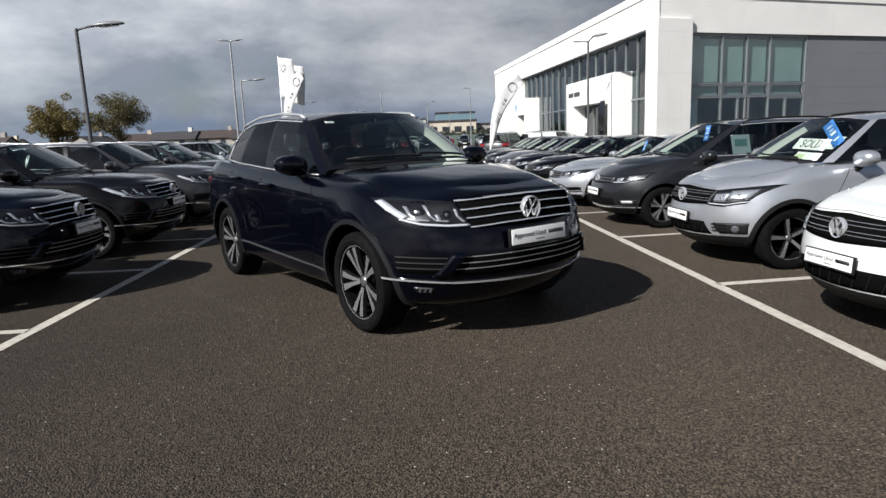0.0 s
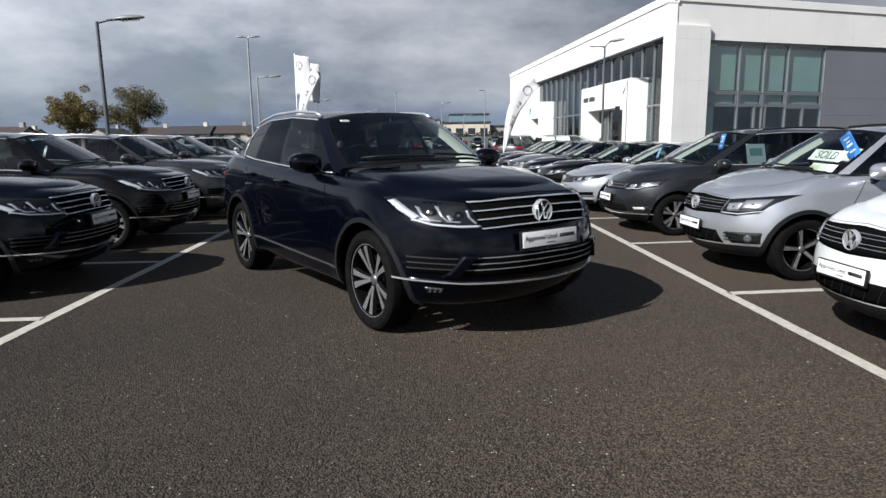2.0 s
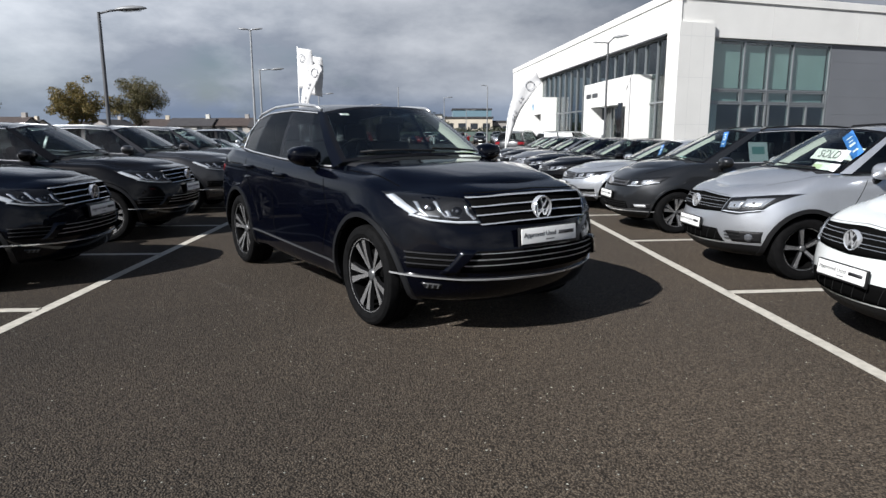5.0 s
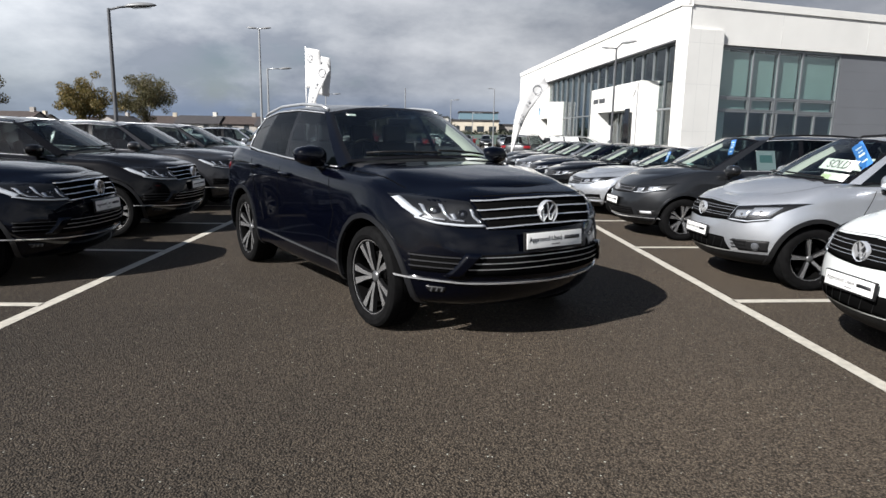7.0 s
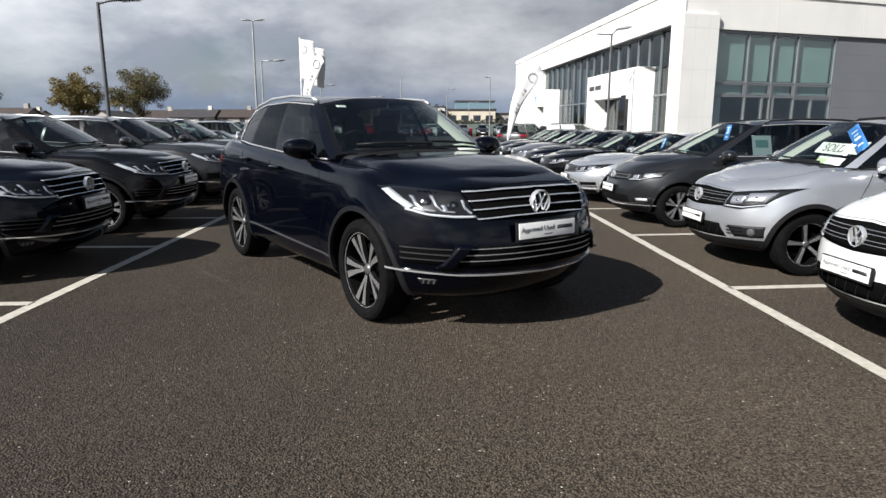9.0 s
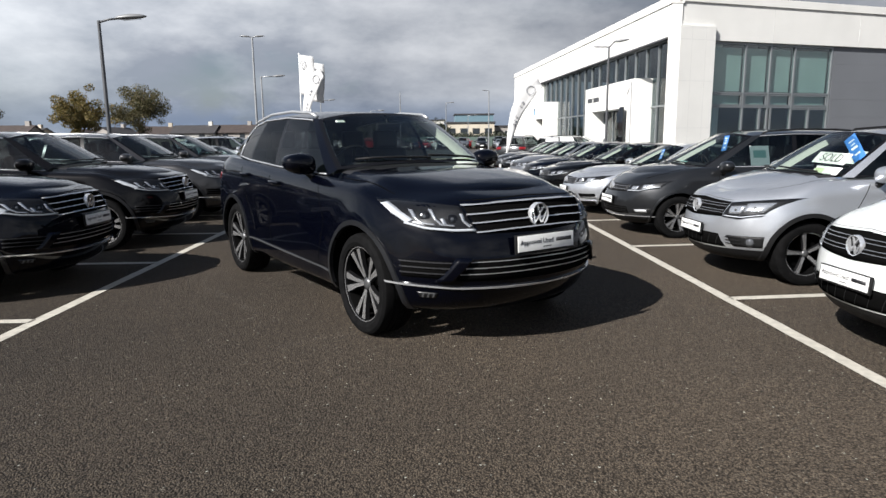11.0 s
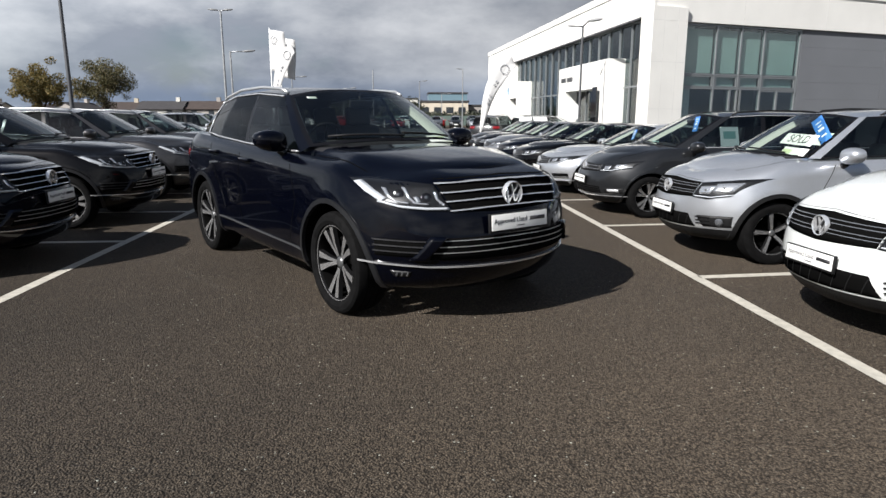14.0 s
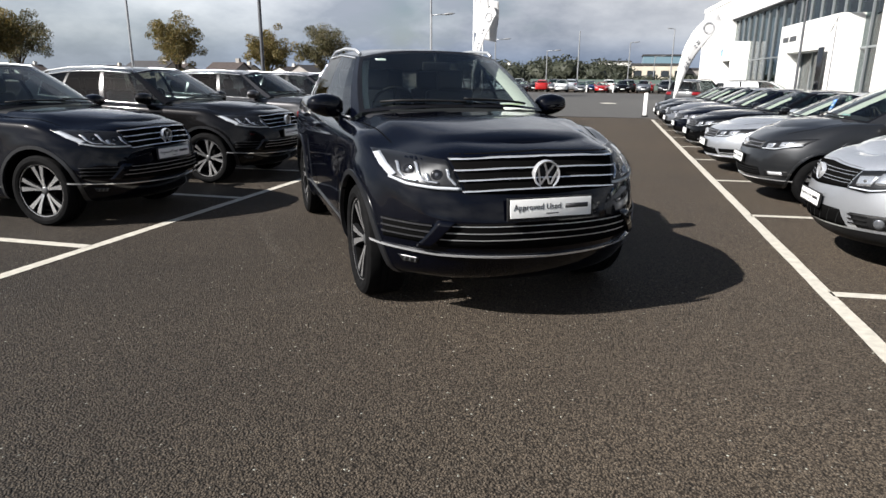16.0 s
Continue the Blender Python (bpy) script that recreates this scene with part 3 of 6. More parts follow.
def build_interior(sp, car, detail=True):
    x0 = sp["belt"][2][0]
    bm = bmesh.new()
    box(bm, x0 - 0.25, x0 + 0.12, -0.72, 0.72, 0.62, sp["belt"][0][2] - 0.05, 0.05)
    cyl(bm, (x0 - 0.32, -0.56, sp["belt"][0][2] - 0.08), (x0 - 0.32, -0.20, sp["belt"][0][2] - 0.08), 0.075, n=12)
    part("dashboard", bm, M["cabin"], car)
    top = sp["belt"][0][2]
    for x, ys in ((x0 - 0.95, (-0.37, 0.37)), (x0 - 1.80, (-0.42, 0.0, 0.42))):
        for y in ys:
            bm = bmesh.new()
            wide = 0.25 if len(ys) == 2 else 0.21
            box(bm, x - 0.12, x + 0.38, y - wide, y + wide, 0.5, 0.72, 0.05)
            box(bm, -0.07, 0.07, -wide * 0.95, wide * 0.95, 0.0, top - 0.50, 0.05, pose(x - 0.1, y, 0.62, 0, -13, 0))
            box(bm, -0.045, 0.045, -0.13, 0.13, 0.0, 0.19, 0.035, pose(x - 0.24, y, top + 0.10, 0, -6, 0))
            cyl(bm, (x - 0.22, y - 0.05, top + 0.02), (x - 0.235, y - 0.05, top + 0.14), 0.008, n=5)
            cyl(bm, (x - 0.22, y + 0.05, top + 0.02), (x - 0.235, y + 0.05, top + 0.14), 0.008, n=5)
            part("seat", bm, M["seat"], car)
    if detail:
        bm = bmesh.new()
        c, ax = Vector((x0 - 0.52, -0.37, top - 0.03)), Vector((-0.92, 0, 0.38))
        u, v = Vector((0, 1, 0)), ax.cross(Vector((0, 1, 0)))
        tube(bm, [c + 0.18 * (math.cos(a) * u + math.sin(a) * v) for a in np.linspace(0, 2 * math.pi, 25)], 0.014, 6)
        for a in (0.1, math.pi - 0.1, -math.pi / 2):
            tube(bm, [c + ax * -0.02, c + 0.18 * (math.cos(a) * u + math.sin(a) * v)], 0.016, 5)
        part("steering_wheel", bm, M["plastic"], car)
        bm = bmesh.new()
        r = sp["roof"][0]
        box(bm, -0.02, 0.015, -0.12, 0.12, -0.035, 0.035, 0.012, pose(r[0] - 0.02 + 0.08, 0, r[2] - 0.13, 0, 12, 0))
        cyl(bm, (r[0] + 0.06, 0, r[2] - 0.12), (r[0] + 0.02, 0, r[2] - 0.03), 0.012, n=6)
        part("rear_view_mirror", bm, M["plastic"], car)


def badge(shape, axis_x, z, r, car, slant=0.0):
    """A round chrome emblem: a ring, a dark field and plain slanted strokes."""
    p, n, _ = shape.hit("front", 0.0, z)
    x = p.x + 0.018
    bm = bmesh.new()
    lathe(bm, [(r * 0.84, 0.0), (r * 0.86, 0.012), (r * 0.95, 0.016), (r, 0.008), (r, -0.02)], 36)
    bmesh.ops.transform(bm, matrix=pose(x, 0, z, 0, -slant, -90), verts=bm.verts)
    b = sharp(part("emblem", bm, M["chrome"], car, "round chrome emblem"), 30)
    t = r * 0.075
    for line in (((-0.36, 0.74), (0.0, 0.08), (0.36, 0.74)), ((-0.76, 0.36), (-0.36, -0.72), (0.0, -0.04), (0.36, -0.72), (0.76, 0.36))):
        line = [Vector(p) * r for p in line]
        outer, inner = [], []
        for k, p in enumerate(line):
            d0 = (line[max(k, 1)] - line[max(k, 1) - 1]).normalized()
            d1 = (line[min(k + 1, len(line) - 1)] - line[min(k, len(line) - 2)]).normalized()
            n0, n1 = Vector((-d0.y, d0.x)), Vector((-d1.y, d1.x))
            m = (n0 + n1) * (t / max(0.35, 1 + n0.dot(n1)))
            outer.append(tuple(p + m))
            inner.append(tuple(p - m))
        bm = bmesh.new()
        prism(bm, outer + inner[::-1], 0.012, "y", -0.002)
        bmesh.ops.transform(bm, matrix=pose(x, 0, z, 0, -slant, -90), verts=bm.verts)
        part("emblem_stroke", bm, M["chrome"], b, smooth=False)
    bm = bmesh.new()
    lathe(bm, [(0.0005, 0.0), (r * 0.86, 0.0), (r * 0.86, -0.02)], 28)
    bmesh.ops.transform(bm, matrix=pose(x - 0.004, 0, z, 0, -slant, -90), verts=bm.verts)
    part("emblem_field", bm, M["plastic"], b)


def number_plate(shape, z, car, y=0.0, text=True, tilt=4):
    p, _, _ = shape.hit("front", y, z)
    x = max(p.x, shape.hit("front", y + 0.24, z)[0].x, shape.hit("front", y, z - 0.05)[0].x) + 0.012
    base = pose(x, y, z, 0, -tilt, 0)
    bm = bmesh.new()
    box(bm, -0.012, 0.008, -0.272, 0.272, -0.066, 0.064, 0.004, base)
    s = part("plate_holder", bm, M["plastic"], car, "black plastic plate holder")
    bm = bmesh.new()
    box(bm, 0.008, 0.013, -0.258, 0.258, -0.050, 0.056, 0.0015, base)
    part("plate_board", bm, M["plate"], s, "white advertising plate with dark lettering")
    if text:
        m = base @ Matrix.Translation((0.0135, -0.088, 0.010)) @ pose(0, 0, 0, 90, 0, 90)
        letters("plate_lettering", "Approved Used", 0.047, M["ink"], s, m)
        bm = bmesh.new()
        box(bm, 0.013, 0.0142, 0.088, 0.235, -0.004, 0.022, 0, base)
        box(bm, 0.013, 0.0142, -0.035, 0.045, -0.032, -0.026, 0, base)
        part("plate_bar", bm, M["ink"], s)
    else:
        bm = bmesh.new()
        box(bm, 0.013, 0.0142, -0.215, 0.215, -0.002, 0.022, 0, base)
        part("plate_bar", bm, M["inkgrey"], s)


def head_lamp(shape, car, up, lo, lights, side, drl=None, dark=True):
    """A lamp unit: dark housing, round reflectors, a white running light and a clear lens on top."""
    u, l = [(side * a, b) for a, b in up], [(side * a, b) for a, b in lo]
    bm = bmesh.new()
    shape.patch(bm, "front", u, l, 0.003, 18, 5)
    unit = part("headlamp", bm, M["housing"], car, "clear headlamp unit with bright reflectors")
    for (y, z, r) in lights:
        if not dark:
            # a square-cut bright bowl with a bulb cap in it
            bm = bmesh.new()
            shape.patch(bm, "front", [(side * (y - r), z + r * 0.55), (side * (y + r * 1.05), z + r * 0.85)], [(side * (y - r * 0.9), z - r * 0.75), (side * (y + r * 0.8), z - r * 0.6)], 0.008, 6, 4)
            bowl = part("reflector", bm, M["bowl"], unit, "bright reflector bowl")
            p, n, _ = shape.hit("front", side * y, z)
            bm = bmesh.new()
            cyl(bm, p, p + n * 0.018, r * 0.22, r * 0.16, 10)
            part("bulb_cap", bm, M["dimsatin"], unit)
            continue
        p, n, _ = shape.hit("front", side * y, z)
        turn = Matrix.Translation(p + n * 0.004) @ n.to_track_quat("Z", "Y").to_matrix().to_4x4()
        bm = bmesh.new()
        bmesh.ops.create_uvsphere(bm, u_segments=16, v_segments=8, radius=r, matrix=turn @ Matrix.Diagonal((1, 0.9, 0.12, 1)))
        part("reflector", bm, M["gloss"], unit, "dark projector surround")
        bm = bmesh.new()
        bmesh.ops.create_uvsphere(bm, u_segments=12, v_segments=6, radius=r * 0.34, matrix=turn @ Matrix.Translation((0, 0, r * 0.08)) @ Matrix.Diagonal((1, 1, 0.5, 1)))
        part("projector", bm, M["dome"], unit)
    for k, (line, w) in enumerate(drl or ()):
        bm = bmesh.new()
        a, b = strip([(side * p, q) for p, q in line], w)
        shape.patch(bm, "front", a, b, 0.011, 16, 1)
        part("running_light", bm, M["lampwhite"] if k < 2 else M["bowl"], unit, "white running-light strip" if k < 2 else "bright lamp divider")
    bm = bmesh.new()
    shape.patch(bm, "front", u, l, 0.016, 18, 5, skirt=0.0)
    part("lamp_lens", bm, M["lens"], unit)


def bar(shape, car, name, axis, line, w, off, material, nu=24, side=1, label=""):
    bm = bmesh.new()
    a, b = strip(line, w)
    shape.patch(bm, axis, a, b, off, nu, 1, side=side)
    return sharp(part(name, bm, material, car, label), 40)


def panel(shape, car, name, axis, up, lo, off, material, nu=20, nv=4, side=1, label=""):
    bm = bmesh.new()
    shape.patch(bm, axis, up, lo, off, nu, nv, side=side)
    return part(name, bm, material, car, label)


def mirror_y(pts):
    return [(-a, b) for a, b in pts][::-1]


def door_mirror(sp, car, side, body_paint):
    x, y, z = sp["mirror"]
    bm = bmesh.new()
    bmesh.ops.create_uvsphere(bm, u_segments=20, v_segments=12, radius=1.0)
    for v in bm.verts:
        c = Vector([math.copysign(abs(q) ** 0.72, q) for q in v.co])
        k = 1 - 0.28 * max(0, c.y * 1.0)
        v.co = Vector((c.x * (0.12 if c.x > 0 else 0.055), c.y * 0.140, c.z * 0.090 * k + 0.012 * c.y))
    bmesh.ops.transform(bm, matrix=Matrix.Translation((x, y, z)), verts=bm.verts)
    if side < 0:
        bmesh.ops.scale(bm, vec=(1, -1, 1), verts=bm.verts)
    mir = part("door_mirror", bm, body_paint, car)
    bm = bmesh.new()
    tube(bm, [(x + 0.02, side * (y - 0.20), z - 0.13), (x + 0.02, side * (y - 0.12), z - 0.11), (x, side * (y - 0.05), z - 0.05)], 0.035, 8, (1.2, 1.0, 0.9))
    part("mirror_foot", bm, M["gloss"], mir)
    bm = bmesh.new()
    shape_pts = [(math.cos(a) * 0.11, math.sin(a) * 0.072) for a in np.linspace(0, 2 * math.pi, 20, endpoint=False)]
    prism(bm, [(side * y + p, z + q) for p, q in shape_pts], 0.004, "x", x - 0.049)
    part("mirror_glass", bm, M["chrome"], mir)


def build_car(kind, colour, name, label, category="car", text=True, group="", detail=True, lite=False):
    sp = CARS[kind]
    body_paint = M[colour]
    car = empty(name, None, label=label, category=category, group=group)
    bm = lower_body(sp)
    shape = Shape(bm)
    mats = [body_paint, M[sp["low_mat"]] if sp["low_mat"] else body_paint, M["cabin"], M["shade_black"]]
    if kind not in SHELLS:
        SHELLS[kind] = cut_arches(bm, sp, mats)
    bm.free()
    me = SHELLS[kind].copy()
    for k, m in enumerate(mats):
        me.materials[k] = m
    body = new("body", me)
    body.parent = car
    at = greenhouse(sp, car, body_paint)
    if not lite:
        build_interior(sp, car, detail)
    for sx in sp["axles"]:
        for sy in (1, -1):
            w = build_wheel(sp["r"], sp["tyre"], sp["rim"], sp["spokes"], car)
            w.matrix_local = Matrix.Translation((sx, sy * (sp["track"] - sp["tyre"] / 2), sp["r"])) @ pose(0, 0, 0, 0, random.uniform(0, 70), 0 if sy > 0 else 180)
    for side in (1, -1):
        door_mirror(sp, car, side, body_paint)
        # shut lines, handles, sill strip, arch lips
        if lite:
            continue
        for line in sp["shuts"]:
            bar(shape, car, "shut_line", "side", line, 0.007, 0.0015, M["shade_black"], 14, side)
        for hx, hz in sp["handles"]:
            bm = bmesh.new()
            p, nrm, _ = shape.hit("side", hx, hz, side)
            box(bm, hx - 0.115, hx + 0.115, p.y - 0.02, p.y + 0.04, hz - 0.016, hz + 0.016, 0.012) if side > 0 else box(bm, hx - 0.115, hx + 0.115, p.y - 0.04, p.y + 0.02, hz - 0.016, hz + 0.016, 0.012)
            part("door_handle", bm, body_paint, car)
        for ax in sp["axles"]:
            R = sp["arch"]
            pts = [(ax + (R + 0.018) * math.cos(a), sp["r"] * 0.99 + (R + 0.018) * math.sin(a)) for a in np.linspace(radians(-12), radians(192), 30)]
            bar(shape, car, "arch_lip", "side", pts, sp.get("lip_width", 0.045 if sp["lip"] else 0.02), 0.010, M[sp["lip"]] if sp["lip"] else body_paint, 40, side)
        if sp.get("sill"):
            x0, x1, z0, z1 = sp["sill"]
            bar(shape, car, "sill_strip", "side", [(x0, z0), (x1, z1)], 0.014, 0.010, M["greyplastic"], 20, side)
    for k in (() if lite else ("wiper",)):
        for y0, y1 in ((0.55, 0.02), (-0.02, -0.58)):
            bm = bmesh.new()
            arm = [at(int(abs(y0 + (y1 - y0) * q) / 0.7 * 11), 0.05 + 0.05 * q, 1 if y0 + y1 > 0 else -1) + Vector((0.012, 0, 0.016)) for q in np.linspace(0, 1, 7)]
            tube(bm, [p for k, p in enumerate(arm) if k == 0 or (p - arm[k - 1]).length > 0.01], 0.010, 5)
            part("wiper", bm, M["plastic"], car)
    if sp.get("rails"):
        for side in (1, -1):
            bm = bmesh.new()
            pts = [(x, side * y, z) for x, y, z in sp["rails"]]
            tube(bm, pts, 0.014, 8)
            part("roof_rail", bm, M[sp["rail_mat"]], car)
    if lite:
        z = sp["rings"][5][3]
        panel(shape, car, "grille", "front", [(-0.45, z), (0.45, z)], [(-0.42, z - 0.12), (0.42, z - 0.12)], 0.008, M["gloss"], 10, 2)
        panel(shape, car, "plate_board", "front", [(-0.26, z - 0.2), (0.26, z - 0.2)], [(-0.26, z - 0.31), (0.26, z - 0.31)], 0.012, M["plate"], 6, 1)
        for side in (1, -1):
            panel(shape, car, "headlamp", "front", [(side * 0.48, z), (side * 0.84, z + 0.06)], [(side * 0.46, z - 0.1), (side * 0.82, z - 0.05)], 0.01, M["reflector"], 8, 2)
    else:
        sp["face"](shape, car, body_paint, text)
    for side in (1, -1):
        panel(shape, car, "tail_lamp", "rear", [(side * 0.5, sp["tailz"] + 0.07), (side * 0.82, sp["tailz"] + 0.07)], [(side * 0.5, sp["tailz"] - 0.07), (side * 0.82, sp["tailz"] - 0.07)], 0.006, M["tail"], 8, 2)
        if not lite:
            x = sp["rings"][5][1]
            panel(shape, car, "tail_lamp", "side", [(x + 0.12, sp["tailz"] + 0.07), (x + 0.42, sp["tailz"] + 0.05)], [(x + 0.12, sp["tailz"] - 0.06), (x + 0.36, sp["tailz"] - 0.02)], 0.006, M["tail"], 6, 2, side=side)
    return car


# ---- the faces of the four kinds of car
def face_large_suv(shape, car, body_paint, text):
    # black panels on the shell imitate the shade in grille and intakes
    panel(shape, car, "grille", "front", [(-0.53, 0.995), (0, 1.015), (0.53, 0.995)], [(-0.465, 0.812), (0, 0.80), (0.465, 0.812)], 0.006, M["shade_black"], 26)
    for k, z in enumerate((0.996, 0.940, 0.884, 0.826)):
        w = 0.525 - 0.014 * k
        bar(shape, car, "grille_bar", "front", [(-w, z - 0.012), (-w / 2, z + 0.001), (0, z + 0.004), (w / 2, z + 0.001), (w, z - 0.012)], 0.0064, 0.018, M["chrome"], 30, label="chrome grille bar")
    badge(shape, 0, 0.908, 0.084, car, 10)
    number_plate(shape, 0.728, car, 0.0, text)
    for s in (1, -1):
        head_lamp(shape, car, [(0.545, 0.985), (0.64, 0.996), (0.76, 1.006), (0.872, 1.012)], [(0.482, 0.822), (0.62, 0.820), (0.75, 0.834), (0.832, 0.872)],
                  [(0.735, 0.918, 0.041), (0.605, 0.903, 0.036)], s,
                  [([(0.826, 0.876), (0.75, 0.845), (0.62, 0.831), (0.49, 0.830)], 0.014), ([(0.846, 0.990), (0.834, 0.935), (0.806, 0.884)], 0.036),
                   ([(0.688, 0.960), (0.690, 0.90), (0.668, 0.866), (0.60, 0.858)], 0.012), ([(0.770, 0.955), (0.776, 0.905), (0.755, 0.874), (0.70, 0.866)], 0.012),
                   ([(0.655, 0.905), (0.648, 0.872)], 0.022), ([(0.548, 0.935), (0.545, 0.888), (0.515, 0.85)], 0.014)])
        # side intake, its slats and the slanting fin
        panel(shape, car, "side_intake", "front", [(s * 0.655, 0.630), (s * 0.872, 0.638)], [(s * 0.60, 0.515), (s * 0.872, 0.523)], 0.005, M["shade_black"], 12)
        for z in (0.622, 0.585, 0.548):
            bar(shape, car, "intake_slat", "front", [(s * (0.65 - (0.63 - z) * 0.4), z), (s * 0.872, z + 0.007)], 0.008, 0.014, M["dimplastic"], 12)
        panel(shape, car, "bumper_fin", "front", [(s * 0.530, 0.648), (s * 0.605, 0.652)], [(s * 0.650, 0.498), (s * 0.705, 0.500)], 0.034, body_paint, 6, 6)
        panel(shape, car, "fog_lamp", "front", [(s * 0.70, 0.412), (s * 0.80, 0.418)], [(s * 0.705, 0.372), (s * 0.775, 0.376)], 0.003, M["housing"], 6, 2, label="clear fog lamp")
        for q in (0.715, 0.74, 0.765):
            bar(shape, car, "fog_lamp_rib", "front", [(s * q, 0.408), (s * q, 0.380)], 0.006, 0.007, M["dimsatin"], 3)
        bar(shape, car, "bonnet_line", "top", [(0.95, s * 0.79), (1.35, s * 0.78), (1.62, s * 0.745)], 0.007, 0.0015, M["shade_black"], 20)
    panel(shape, car, "lower_grille", "front", [(-0.56, 0.640), (0, 0.648), (0.56, 0.640)], [(-0.62, 0.500), (0, 0.490), (0.62, 0.500)], 0.005, M["shade_black"], 26)
    for z in (0.625, 0.585, 0.545):
        w = 0.575 + (0.625 - z) * 0.4
        bar(shape, car, "intake_bar", "front", [(-w, z), (0, z + 0.004), (w, z)], 0.0042, 0.010, M["satin"], 28)
    bar(shape, car, "bumper_strip", "front", [(-0.918, 0.474), (-0.6, 0.452), (0, 0.440), (0.6, 0.452), (0.918, 0.474)], 0.011, 0.014, M["chrome"], 40, label="chrome bumper strip")
    bar(shape, car, "bonnet_edge", "front", [(-0.52, 1.018), (0, 1.036), (0.52, 1.018)], 0.006, 0.001, M["shade_black"], 24)


def face_small_suv(shape, car, body_paint, text):
    panel(shape, car, "grille", "front", [(-0.50, 0.875), (0, 0.900), (0.50, 0.875)], [(-0.465, 0.715), (0, 0.695), (0.465, 0.715)], 0.006, M["shade_black"], 26)
    for z in (0.836, 0.768):
        for d in (0.013, -0.013):
            bar(shape, car, "grille_bar", "front", [(-0.49, z + d), (0, z + d + 0.004), (0.49, z + d)], 0.0050, 0.010, M["dimchrome"], 28, label="thin chrome grille bar")
    badge(shape, 0, 0.800, 0.078, car, 10)
    number_plate(shape, 0.560, car, 0.0, text)
    for s in (1, -1):
        head_lamp(shape, car, [(0.512, 0.872), (0.70, 0.905), (0.868, 0.942)], [(0.475, 0.712), (0.64, 0.700), (0.790, 0.742)],
                  [(0.728, 0.828, 0.072), (0.592, 0.795, 0.062)], s, [([(0.80, 0.762), (0.66, 0.722), (0.49, 0.726)], 0.010)], dark=False)
        panel(shape, car, "fog_recess", "front", [(s * 0.555, 0.520), (s * 0.82, 0.530)], [(s * 0.60, 0.400), (s * 0.80, 0.408)], 0.005, M["plastic"], 10)
        for z in (0.505, 0.470, 0.435):
            bar(shape, car, "recess_fin", "front", [(s * 0.545, z), (s * 0.67, z)], 0.010, 0.016, M["plastic"], 6)
        p, n, _ = shape.hit("front", s * 0.735, 0.462)
        turn = n.to_track_quat("Z", "Y").to_matrix().to_4x4()
        bm = bmesh.new()
        bmesh.ops.create_uvsphere(bm, u_segments=16, v_segments=8, radius=0.044, matrix=Matrix.Translation(p + n * 0.008) @ turn @ Matrix.Diagonal((1, 1, 0.4, 1)))
        fog = part("fog_lamp", bm, M["dome"], car, "round clear fog lamp")
        bm = bmesh.new()
        tube(bm, [p + n * 0.008 + turn.to_3x3() @ Vector((0.048 * math.cos(a), 0.048 * math.sin(a), 0)) for a in np.linspace(0, 2 * math.pi, 19)], 0.006, 5)
        part("fog_ring", bm, M["plastic"], fog)
        bar(shape, car, "bonnet_line", "top", [(0.85, s * 0.735), (1.3, s * 0.715), (1.60, s * 0.60)], 0.004, 0.0012, M["dimsatin"], 20)
    panel(shape, car, "lower_grille", "front", [(-0.46, 0.525), (0, 0.533), (0.46, 0.525)], [(-0.52, 0.385), (0, 0.375), (0.52, 0.385)], 0.005, M["shade_black"], 22)
    for k in range(9):
        y = -0.44 + 0.11 * k
        bar(shape, car, "mesh_bar", "front", [(y - 0.03, 0.39), (y + 0.03, 0.515)], 0.005, 0.006, M["plastic"], 4)
    bar(shape, car, "bonnet_edge", "front", [(-0.50, 0.893), (0, 0.918), (0.50, 0.893)], 0.004, 0.001, M["dimsatin"], 24)


